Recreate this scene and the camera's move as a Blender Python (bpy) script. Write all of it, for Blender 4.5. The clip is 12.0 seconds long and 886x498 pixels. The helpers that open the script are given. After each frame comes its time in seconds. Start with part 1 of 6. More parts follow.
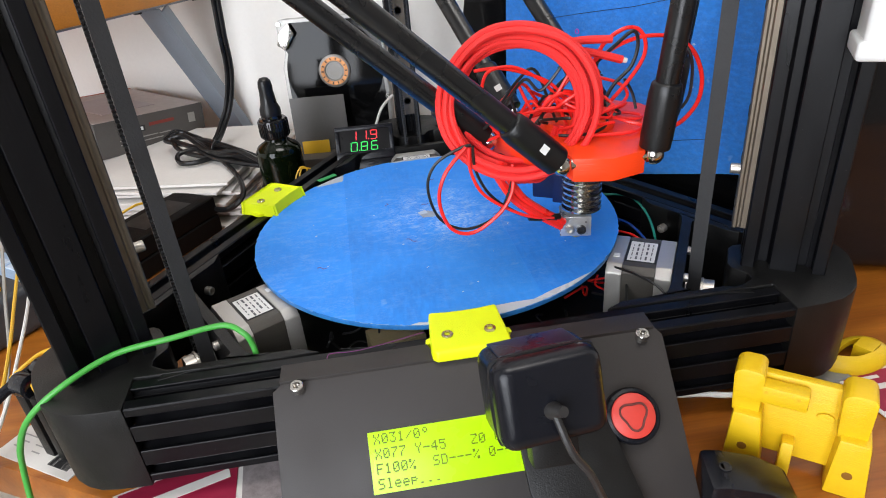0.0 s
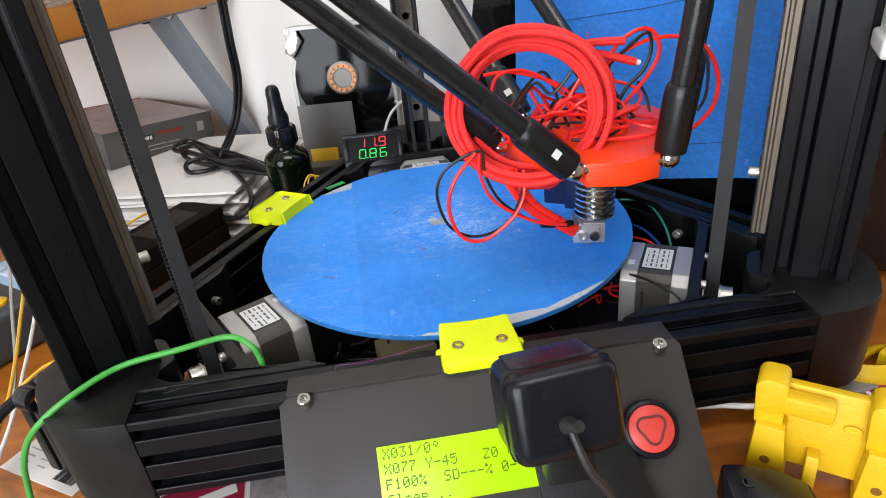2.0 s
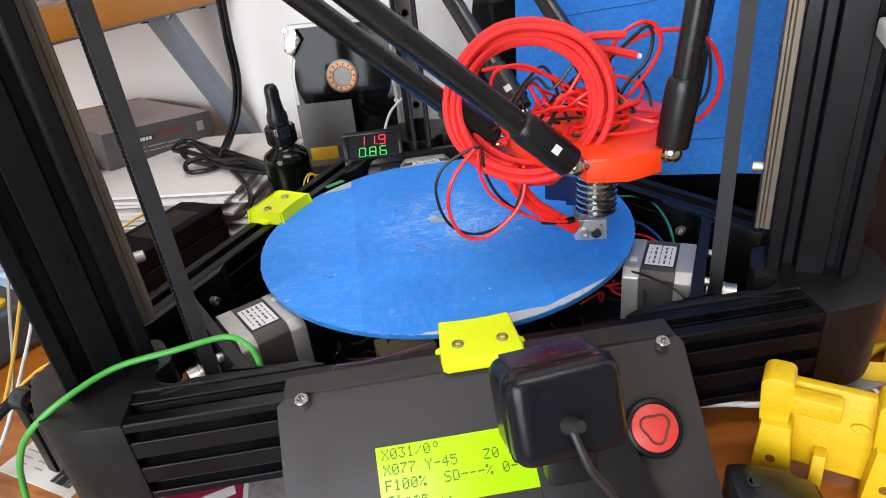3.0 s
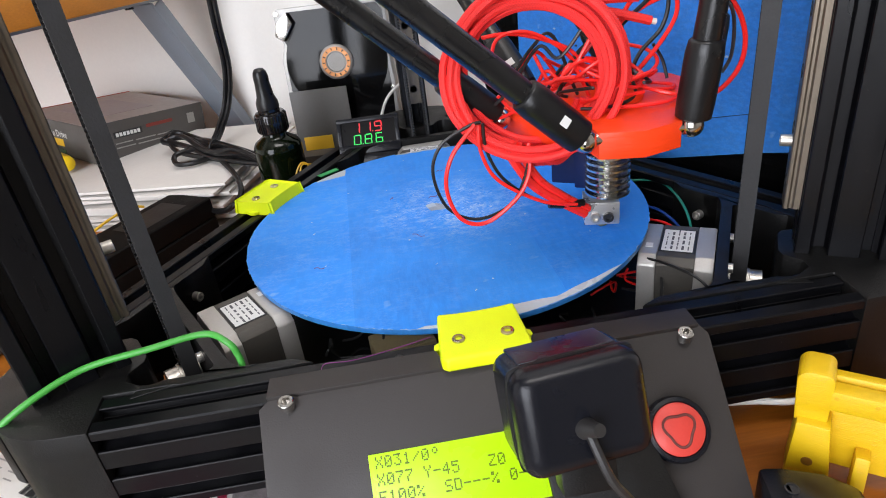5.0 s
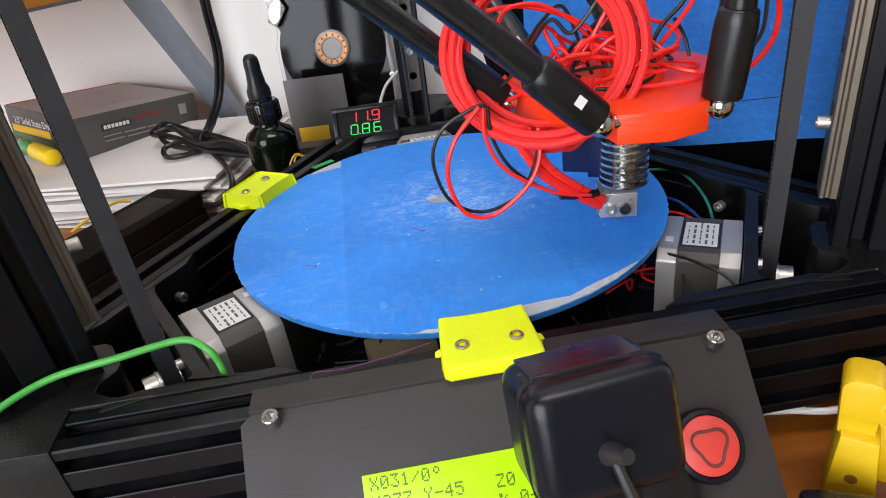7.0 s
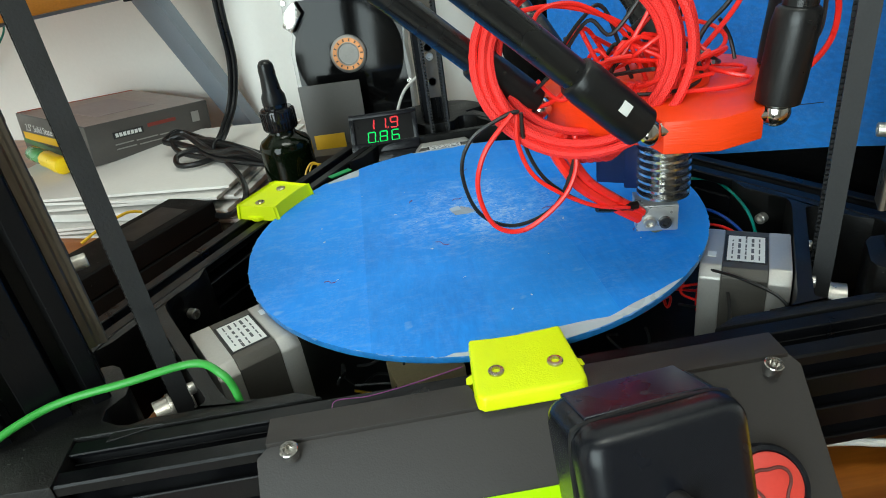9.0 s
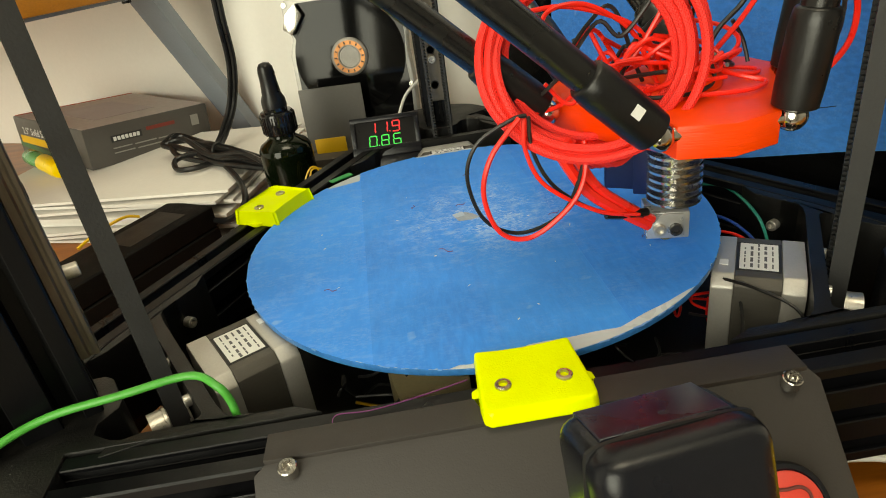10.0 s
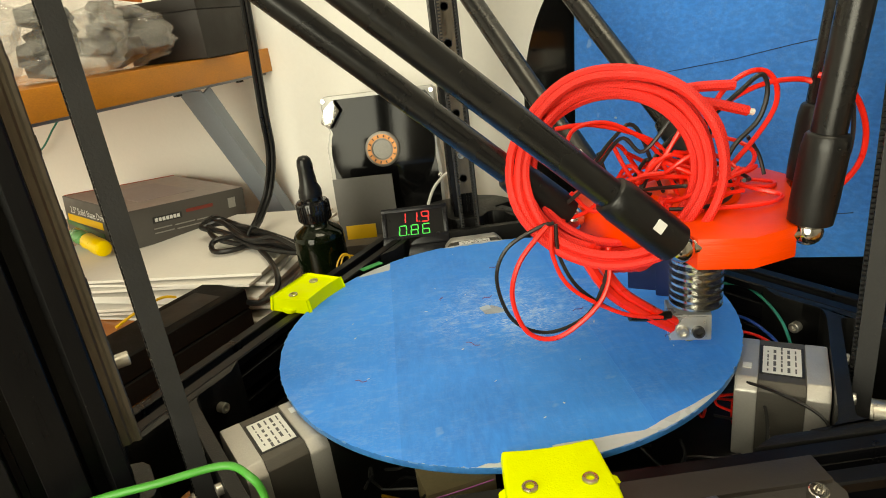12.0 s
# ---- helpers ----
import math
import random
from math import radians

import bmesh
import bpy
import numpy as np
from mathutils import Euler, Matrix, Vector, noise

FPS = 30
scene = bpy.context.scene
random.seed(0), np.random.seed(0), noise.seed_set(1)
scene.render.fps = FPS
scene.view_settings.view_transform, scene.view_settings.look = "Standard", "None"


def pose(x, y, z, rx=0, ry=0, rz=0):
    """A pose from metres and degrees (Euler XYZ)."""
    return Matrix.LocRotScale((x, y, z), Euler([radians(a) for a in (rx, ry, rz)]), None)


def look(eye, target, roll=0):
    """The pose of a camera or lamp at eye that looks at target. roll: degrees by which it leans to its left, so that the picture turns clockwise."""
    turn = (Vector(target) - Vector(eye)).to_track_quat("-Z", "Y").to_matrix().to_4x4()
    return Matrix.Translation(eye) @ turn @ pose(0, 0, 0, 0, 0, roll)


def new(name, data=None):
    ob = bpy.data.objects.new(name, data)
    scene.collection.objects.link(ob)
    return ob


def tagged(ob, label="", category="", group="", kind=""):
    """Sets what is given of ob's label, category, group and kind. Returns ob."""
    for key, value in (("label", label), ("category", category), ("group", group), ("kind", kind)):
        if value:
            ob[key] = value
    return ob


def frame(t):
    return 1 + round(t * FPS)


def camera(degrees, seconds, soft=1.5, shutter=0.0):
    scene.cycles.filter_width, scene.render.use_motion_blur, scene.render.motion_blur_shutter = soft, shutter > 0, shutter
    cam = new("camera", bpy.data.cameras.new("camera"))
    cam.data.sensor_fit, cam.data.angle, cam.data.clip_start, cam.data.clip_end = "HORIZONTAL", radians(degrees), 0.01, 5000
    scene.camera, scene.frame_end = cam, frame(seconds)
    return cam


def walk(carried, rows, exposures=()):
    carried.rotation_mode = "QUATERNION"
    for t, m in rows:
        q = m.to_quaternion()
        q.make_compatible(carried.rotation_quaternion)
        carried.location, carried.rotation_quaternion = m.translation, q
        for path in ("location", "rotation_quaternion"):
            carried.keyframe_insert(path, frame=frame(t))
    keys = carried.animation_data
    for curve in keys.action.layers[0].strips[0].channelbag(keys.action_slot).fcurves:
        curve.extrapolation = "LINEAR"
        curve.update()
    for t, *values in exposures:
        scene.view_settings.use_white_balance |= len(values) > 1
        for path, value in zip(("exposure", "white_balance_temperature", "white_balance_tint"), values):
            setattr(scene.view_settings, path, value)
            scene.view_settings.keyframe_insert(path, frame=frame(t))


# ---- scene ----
cam = camera(70.0, 12.0, 1.0)
PATH = [
    (0, (-0.03, -0.371, 0.266), (0.126, 1.369, -0.707), -5.3),
    (0.5, (-0.03, -0.366, 0.266), (0.118, 1.377, -0.703), -5.5),
    (1, (-0.03, -0.364, 0.264), (0.103, 1.384, -0.699), -5.8),
    (1.5, (-0.029, -0.364, 0.264), (0.097, 1.389, -0.691), -6.1),
    (2, (-0.029, -0.364, 0.263), (0.097, 1.39, -0.689), -6.2),
    (2.5, (-0.029, -0.363, 0.262), (0.09, 1.389, -0.695), -6.4),
    (3, (-0.027, -0.361, 0.26), (0.089, 1.394, -0.692), -6.7),
    (5, (-0.024, -0.34, 0.242), (0.08, 1.414, -0.713), -7.6),
    (5.5, (-0.023, -0.334, 0.237), (0.076, 1.418, -0.723), -7.6),
    (6, (-0.023, -0.327, 0.234), (0.064, 1.42, -0.736), -7.8),
    (6.5, (-0.021, -0.321, 0.23), (0.07, 1.421, -0.747), -7.9),
    (7, (-0.022, -0.317, 0.23), (0.07, 1.43, -0.739), -8.1),
    (7.2, (-0.022, -0.316, 0.23), (0.065, 1.434, -0.736), -8.3),
    (8.8, (-0.028, -0.301, 0.226), (0.036, 1.455, -0.729), -8.6),
    (9, (-0.028, -0.299, 0.226), (0.036, 1.462, -0.722), -8.5),
    (9.5, (-0.028, -0.295, 0.225), (0.033, 1.47, -0.714), -8.5),
    (10, (-0.029, -0.291, 0.224), (0.036, 1.474, -0.714), -8.4),
    (10.5, (-0.029, -0.288, 0.225), (0.062, 1.488, -0.691), -7.6),
    (10.7, (-0.029, -0.286, 0.225), (0.069, 1.498, -0.674), -7.3),
    (11, (-0.03, -0.289, 0.234), (0.065, 1.536, -0.578), -7.3),
    (11.5, (-0.032, -0.295, 0.24), (0.052, 1.568, -0.483), -6.9),
    (12, (-0.032, -0.298, 0.238), (0.005, 1.569, -0.477), -7.4),
]
EXPOSURES = [(0.0, -0.34, 6350, 13), (3.2, -0.34, 6350, 14), (7.2, -0.44, 6350, 16), (8.6, -0.52, 6150, -3), (9.0, -0.52, 6200, -5), (9.4, -0.50, 8700, -1), (10.2, -0.50, 8800, -1), (11.2, -0.44, 9200, 0), (12.0, -0.44, 9200, 0)]
walk(cam, [(t, look(eye, target, roll)) for t, eye, target, roll in PATH], EXPOSURES)

# ---------------------------------------------------------------- light
DESK = 0.017
world = bpy.data.worlds.new("world")
world.use_nodes = True
scene.world = world
wn = world.node_tree
sky = wn.nodes.new("ShaderNodeTexSky")
sky.sky_type = "NISHITA"
sky.sun_disc = False
sky.sun_elevation, sky.sun_rotation = radians(40), radians(150)
wn.links.new(sky.outputs[0], wn.nodes["Background"].inputs[0])
wn.nodes["Background"].inputs[1].default_value = 0.1


def area_lamp(name, eye, target, sx, sy, watts, colour):
    data = bpy.data.lights.new(name, "AREA")
    data.shape, data.size, data.size_y, data.energy, data.color = "RECTANGLE", sx, sy, watts, colour
    ob = new(name, data)
    ob.matrix_world = look(eye, target)
    return ob


area_lamp("ceiling_lamp_light", (0.15, -0.5, 2.28), (0.15, -0.5, 0.0), 1.1, 0.5, 21, (1.0, 0.96, 0.9))
area_lamp("window_light", (-0.9, -1.47, 0.62), (-0.15, 0.2, 0.1), 1.3, 1.5, 63, (0.93, 0.97, 1.0))

# ---------------------------------------------------------------- materials
MATS = {}


def mat(name, colour, rough=0.5, metal=0.0, vary=0.12, scale=40.0, bump=0.15, bscale=None, spec=0.5, stretch=None, dark=None, trans=0.0, emit=None, estr=0.0, rvary=0.1, rand=0.0, dust=0.0):
    """A surface with colour variation at two scales, uneven gloss and fine relief."""
    if name in MATS:
        return MATS[name]
    m = bpy.data.materials.new(name)
    m.use_nodes = True
    nt = m.node_tree
    b = nt.nodes["Principled BSDF"]
    co = nt.nodes.new("ShaderNodeTexCoord")
    src = co.outputs["Object"]
    if stretch:
        mp = nt.nodes.new("ShaderNodeMapping")
        mp.inputs["Scale"].default_value = stretch
        nt.links.new(src, mp.inputs[0])
        src = mp.outputs[0]
    big = nt.nodes.new("ShaderNodeTexNoise")
    big.inputs["Scale"].default_value, big.inputs["Detail"].default_value = scale, 4
    fine = nt.nodes.new("ShaderNodeTexNoise")
    fine.inputs["Scale"].default_value, fine.inputs["Detail"].default_value = bscale or scale * 12, 3
    for n in (big, fine):
        nt.links.new(src, n.inputs["Vector"])
    mix = nt.nodes.new("ShaderNodeMix")
    mix.data_type = "RGBA"
    dk = dark or [c * (1 - 2.2 * vary) for c in colour]
    lt = [min(1, c * (1 + 1.2 * vary)) for c in colour]
    mix.inputs[6].default_value, mix.inputs[7].default_value = (*dk, 1), (*lt, 1)
    add = nt.nodes.new("ShaderNodeMath")
    add.operation = "MULTIPLY_ADD"
    add.inputs[1].default_value, add.inputs[2].default_value = 0.45, 0.0
    nt.links.new(fine.outputs[0], add.inputs[0])
    add2 = nt.nodes.new("ShaderNodeMath")
    add2.operation = "MULTIPLY_ADD"
    add2.inputs[1].default_value = 0.62
    nt.links.new(big.outputs[0], add2.inputs[0])
    nt.links.new(add.outputs[0], add2.inputs[2])
    last = add2.outputs[0]
    if rand:
        info = nt.nodes.new("ShaderNodeObjectInfo")
        r2 = nt.nodes.new("ShaderNodeMath")
        r2.operation = "MULTIPLY_ADD"
        r2.inputs[1].default_value = rand
        nt.links.new(info.outputs["Random"], r2.inputs[0])
        nt.links.new(last, r2.inputs[2])
        last = r2.outputs[0]
    nt.links.new(last, mix.inputs[0])
    colour_out = mix.outputs[2]
    if dust:
        sp, cut, dx = nt.nodes.new("ShaderNodeTexNoise"), nt.nodes.new("ShaderNodeMapRange"), nt.nodes.new("ShaderNodeMix")
        sp.inputs["Scale"].default_value, sp.inputs["Detail"].default_value = 760, 3
        nt.links.new(co.outputs["Object"], sp.inputs["Vector"])
        cut.inputs[1].default_value, cut.inputs[2].default_value, cut.inputs[4].default_value = 0.735, 0.775, dust
        nt.links.new(sp.outputs[0], cut.inputs[0])
        dx.data_type = "RGBA"
        dx.inputs[7].default_value = (0.3, 0.29, 0.28, 1)
        nt.links.new(cut.outputs[0], dx.inputs[0])
        nt.links.new(colour_out, dx.inputs[6])
        colour_out = dx.outputs[2]
    nt.links.new(colour_out, b.inputs["Base Color"])
    mr = nt.nodes.new("ShaderNodeMapRange")
    mr.inputs[1].default_value, mr.inputs[2].default_value = 0.3, 0.7
    mr.inputs[3].default_value, mr.inputs[4].default_value = max(0.02, rough - rvary), min(1, rough + rvary)
    nt.links.new(big.outputs[0], mr.inputs[0])
    nt.links.new(mr.outputs[0], b.inputs["Roughness"])
    b.inputs["Metallic"].default_value = metal
    b.inputs["Specular IOR Level"].default_value = spec
    b.inputs["Transmission Weight"].default_value = trans
    if emit:
        b.inputs["Emission Color"].default_value, b.inputs["Emission Strength"].default_value = (*emit, 1), estr
    if bump:
        bp = nt.nodes.new("ShaderNodeBump")
        bp.inputs["Strength"].default_value, bp.inputs["Distance"].default_value = bump, 0.0006
        nt.links.new(fine.outputs[0], bp.inputs["Height"])
        nt.links.new(bp.outputs[0], b.inputs["Normal"])
    MATS[name] = m
    return m


M_ALU = mat("black_anodised_aluminium", (0.0032, 0.0032, 0.0042), 0.36, 0.0, 0.25, 60, 0.08, 900, 0.24, (1, 1, 0.15), dust=0.22)
M_PLAST = mat("black_moulded_plastic", (0.0048, 0.0046, 0.0044), 0.44, 0, 0.25, 50, 0.3, 1400, 0.36, dust=0.4)
M_RUBBER = mat("black_belt_rubber", (0.026, 0.026, 0.027), 0.6, 0, 0.2, 80, 0.2, None, 0.4)
M_CARBON = mat("satin_black_tube", (0.006, 0.006, 0.0065), 0.28, 0, 0.08, 60, 0.0, None, 0.5, rvary=0.04)
M_SLEEVE = mat("black_shrink_sleeve", (0.006, 0.006, 0.0065), 0.36, 0, 0.2, 60, 0.15, None, 0.4)
M_STEEL = mat("polished_steel", (0.62, 0.6, 0.57), 0.18, 1.0, 0.12, 90, 0.03, None, 0.5)
M_RAIL = mat("dull_steel_rail", (0.19, 0.158, 0.122), 0.46, 0.85, 0.3, 50, 0.1, 600, 0.5, (1, 1, 0.2))
M_MOTOR = mat("cast_aluminium", (0.50, 0.48, 0.45), 0.46, 0.55, 0.1, 90, 0.25, 1200)
M_LAMIN = mat("dark_motor_laminations", (0.085, 0.077, 0.066), 0.5, 0.3, 0.2, 60, 0.3, 500, 0.5, (1, 1, 12))
M_LABEL = mat("paper_label", (0.72, 0.72, 0.7), 0.55, 0, 0.04, 60, 0.05)
M_INK = mat("black_ink", (0.015, 0.015, 0.016), 0.6, 0, 0.2, 90, 0)
M_GREYINK = mat("grey_ink", (0.1, 0.1, 0.11), 0.6, 0, 0.2, 90, 0)
M_NEON = mat("fluorescent_yellow_plastic", (0.74, 0.86, 0.0), 0.5, 0, 0.05, 70, 0.25, 1600, 0.4, (1, 1, 1), emit=(0.75, 0.9, 0.0), estr=0.06)
M_ORANGE = mat("orange_red_printed_plastic", (0.95, 0.05, 0.003), 0.42, 0, 0.12, 70, 0.35, 500, 0.5, (0.3, 0.3, 4.0))
M_SCREW = mat("dull_bright_screw", (0.6, 0.57, 0.52), 0.36, 0.85, 0.2, 300, 0.1, 1500)
M_FIN = mat("turned_aluminium_fins", (0.72, 0.71, 0.69), 0.2, 1.0, 0.08, 120, 0.05, None, 0.5)
M_REDW = mat("red_wire_insulation", (0.88, 0.02, 0.014), 0.35, 0, 0.12, 200, 0.05)
M_BLKW = mat("black_wire_insulation", (0.012, 0.012, 0.012), 0.4, 0, 0.2, 200, 0.05)
M_GREENW = mat("green_cable_insulation", (0.06, 0.36, 0.05), 0.4, 0, 0.15, 120, 0.05)
M_TEALW = mat("teal_wire_insulation", (0.01, 0.22, 0.16), 0.4, 0, 0.1, 200, 0.05)
M_BLUEW = mat("blue_wire_insulation", (0.01, 0.06, 0.3), 0.4, 0, 0.1, 200, 0.05)
M_YELW = mat("yellow_wire_insulation", (0.7, 0.4, 0.02), 0.4, 0, 0.1, 200, 0.05)
M_WHTW = mat("white_wire_insulation", (0.75, 0.74, 0.7), 0.4, 0, 0.06, 200, 0.05)
M_PANEL = mat("dark_grey_printed_panel", (0.031, 0.027, 0.0255), 0.5, 0, 0.06, 30, 0.12, 1500, 0.35)
M_GLOSS = mat("glossy_black_plastic", (0.008, 0.008, 0.009), 0.08, 0, 0.2, 60, 0.02)
M_CAMBODY = mat("satin_black_plastic", (0.006, 0.0065, 0.0095), 0.26, 0, 0.1, 80, 0.08, 1500, 0.3, rvary=0.02)
M_KNOB = mat("red_button_plastic", (0.62, 0.05, 0.035), 0.45, 0, 0.08, 80, 0.1)
M_PANELDARK = mat("engraved_dark_mark", (0.13, 0.03, 0.025), 0.6, 0, 0.2, 80, 0.1)
M_YEL = mat("yellow_printed_plastic", (0.76, 0.49, 0.004), 0.42, 0, 0.08, 80, 0.3, 700, 0.5, (0.4, 0.4, 4))
M_FINBLUE = mat("dark_blue_fan_plastic", (0.006, 0.012, 0.07), 0.3, 0, 0.2, 60, 0.05)
M_DISC = mat("gloss_black_plate", (0.004, 0.004, 0.0042), 0.1, 0, 0.3, 20, 0.02, None, 0.22, rvary=0.03)
M_WALL = mat("white_wall_paint", (0.88, 0.86, 0.82), 0.7, 0, 0.035, 5, 0.25, 260, 0.3)
# tone for unseen walls, lowered so black parts mirror less light
M_WALLDIM = mat("unseen_wall_darkened", (0.34, 0.32, 0.29), 0.75, 0, 0.06, 5, 0.25, 260, 0.3)
M_CEIL = mat("ceiling_paint", (0.8, 0.8, 0.78), 0.8, 0, 0.03, 4, 0.2, 200, 0.3)
M_BRACE = mat("grey_painted_steel", (0.24, 0.27, 0.31), 0.45, 0.2, 0.1, 40, 0.15, 700)
M_SHELF = mat("orange_varnished_wood", (0.6, 0.22, 0.02), 0.4, 0, 0.2, 16, 0.2, 260, 0.5, (4, 0.4, 4))
M_PAPER = mat("white_paper", (0.70, 0.67, 0.63), 0.7, 0, 0.05, 25, 0.15, 300, 0.3)
M_CARD = mat("dark_grey_card", (0.1, 0.095, 0.09), 0.6, 0, 0.1, 40, 0.1)
M_YCARD = mat("yellow_card", (0.72, 0.42, 0.01), 0.55, 0, 0.05, 40, 0.05)
M_BOXGREY = mat("printed_grey_carton", (0.075, 0.068, 0.062), 0.5, 0, 0.1, 40, 0.1)
M_BOXTOP = mat("printed_light_carton", (0.5, 0.44, 0.42), 0.45, 0, 0.22, 14, 0.08)
M_GLASS = mat("dark_green_glass", (0.003, 0.006, 0.002), 0.1, 0, 0.3, 30, 0.0, None, 0.3, rvary=0.02)
M_MAROON = mat("maroon_print", (0.3, 0.012, 0.045), 0.5, 0, 0.1, 40, 0.05)
M_RUST = mat("red_print", (0.45, 0.06, 0.03), 0.5, 0, 0.1, 40, 0.05)
M_CLEAR = mat("cloudy_plastic_film", (0.55, 0.54, 0.52), 0.2, 0, 0.2, 30, 0.4, 200, 0.5)
M_FOOT = mat("grey_rubber", (0.05, 0.05, 0.05), 0.8)
M_LCD = mat("lit_lcd", (0.28, 0.42, 0.0), 0.3, 0, 0.12, 30, 0.0, None, 0.5, emit=(0.42, 0.88, 0.0), estr=0.75)
M_LCDINK = mat("lcd_character_ink", (0.08, 0.16, 0.0), 0.4, 0, 0.1, 50, 0)
M_LEDR = mat("red_led_segments", (0.4, 0.02, 0.02), 0.4, 0, 0.1, 60, 0, emit=(1.0, 0.015, 0.03), estr=1.3)
M_LEDG = mat("green_led_segments", (0.02, 0.4, 0.05), 0.4, 0, 0.1, 60, 0, emit=(0.01, 0.8, 0.12), estr=1.0)
M_COPPER = mat("copper_ring", (0.5, 0.22, 0.09), 0.42, 0.9, 0.1, 80, 0.05)
M_GREY = mat("grey_sheet_metal", (0.42, 0.41, 0.39), 0.5, 0.85, 0.12, 40, 0.05)
M_PURPLE = mat("purple_filament", (0.16, 0.02, 0.14), 0.4, 0, 0.1, 80, 0)
M_PINK = mat("pink_marker_ink", (0.62, 0.05, 0.4), 0.5, 0, 0.1, 80, 0)
M_BROWNBLK = mat("black_adapter_plastic", (0.006, 0.005, 0.0045), 0.6, 0, 0.25, 60, 0.35, 1200, 0.08, dust=0.8)


def tape_material(name, worn, gain):
    """Blue painter's tape: crepe relief, strips of slightly different tone, pale scuffs gathering round one place."""
    m = bpy.data.materials.new(name)
    m.use_nodes = True
    nt = m.node_tree
    N, L = nt.nodes.new, nt.links.new
    b = nt.nodes["Principled BSDF"]
    co = N("ShaderNodeTexCoord")

    def noisy(scale, detail, stretch=(1, 1, 1), rough=0.5):
        mp = N("ShaderNodeMapping")
        mp.inputs["Scale"].default_value = stretch
        n = N("ShaderNodeTexNoise")
        n.inputs["Scale"].default_value, n.inputs["Detail"].default_value, n.inputs["Roughness"].default_value = scale, detail, rough
        L(co.outputs["Object"], mp.inputs[0])
        L(mp.outputs[0], n.inputs["Vector"])
        return n.outputs[0]

    def ramp(src, a, c):
        r = N("ShaderNodeMapRange")
        r.inputs[1].default_value, r.inputs[2].default_value = a, c
        L(src, r.inputs[0])
        return r.outputs[0]

    def blend(f, a, c):
        x = N("ShaderNodeMix")
        x.data_type = "RGBA"
        L(f, x.inputs[0])
        for s, v in ((6, a), (7, c)):
            if isinstance(v, tuple):
                x.inputs[s].default_value = (*v, 1)
            else:
                L(v, x.inputs[s])
        return x.outputs[2]

    def times(a, c):
        x = N("ShaderNodeMath")
        x.operation = "MULTIPLY"
        L(a, x.inputs[0])
        if isinstance(c, float):
            x.inputs[1].default_value = c
        else:
            L(c, x.inputs[1])
        return x.outputs[0]

    base = blend(ramp(noisy(14, 5), 0.3, 0.7), (0.014, 0.19 * gain, 0.70 * gain), (0.028, 0.265 * gain, 0.86 * gain))
    base = blend(times(ramp(noisy(420, 4, (1, 0.25, 1)), 0.4, 0.75), 0.5), base, (0.03, 0.30, 0.92))
    # pale scuffs
    sc = ramp(noisy(230, 7, (0.45, 1.0, 1), 0.7), 0.5, 0.72)
    near = N("ShaderNodeVectorMath")
    near.operation = "DISTANCE"
    L(co.outputs["Object"], near.inputs[0])
    near.inputs[1].default_value = worn[0]
    fall = N("ShaderNodeMapRange")
    fall.inputs[1].default_value, fall.inputs[2].default_value, fall.inputs[3].default_value, fall.inputs[4].default_value = worn[1], worn[2], worn[3], worn[4]
    L(near.outputs["Value"], fall.inputs[0])
    base = blend(times(times(sc, fall.outputs[0]), 0.7), base, (0.45, 0.57, 0.78))
    # fine scratches, densest at the same place
    scratch = times(ramp(noisy(950, 6, (0.5, 1.0, 1), 0.75), 0.47, 0.66), ramp(noisy(75, 4), 0.35, 0.6))
    close = N("ShaderNodeMapRange")
    close.inputs[1].default_value, close.inputs[2].default_value, close.inputs[3].default_value, close.inputs[4].default_value = worn[1], worn[2] * 0.8, worn[3] * 0.95, worn[4] * 0.6
    L(near.outputs["Value"], close.inputs[0])
    base = blend(times(scratch, close.outputs[0]), base, (0.55, 0.66, 0.84))
    specks = ramp(noisy(90, 3, (1, 1, 1), 0.4), 0.72, 0.78)
    base = blend(times(specks, 0.5), base, (0.35, 0.5, 0.75))
    info, rr = N("ShaderNodeObjectInfo"), N("ShaderNodeMath")
    rr.operation, rr.inputs[1].default_value = "MULTIPLY", 0.28
    L(info.outputs["Random"], rr.inputs[0])
    base = blend(rr.outputs[0], base, (0.05, 0.33, 0.86))
    L(base, b.inputs["Base Color"])
    L(ramp(noisy(30, 4), -0.6, 1.3), b.inputs["Roughness"])
    b.inputs["Specular IOR Level"].default_value = 0.3
    bp = N("ShaderNodeBump")
    bp.inputs["Strength"].default_value, bp.inputs["Distance"].default_value = 0.25, 0.0004
    L(noisy(900, 3, (1, 0.3, 1)), bp.inputs["Height"])
    L(bp.outputs[0], b.inputs["Normal"])
    return m


M_TAPE = tape_material("blue_masking_tape", ((0.008, 0.008, 0.003), 0.012, 0.066, 1.25, 0.16), 1.0)
M_TAPEB = tape_material("blue_masking_tape_paler", ((0.005, 0.015, 0.003), 0.01, 0.085, 1.0, 0.3), 1.1)
M_TAPE2 = tape_material("blue_masking_tape_sheet", ((0.03, 0.0, 0.1), 0.05, 0.2, 0.12, 0.1), 0.72)


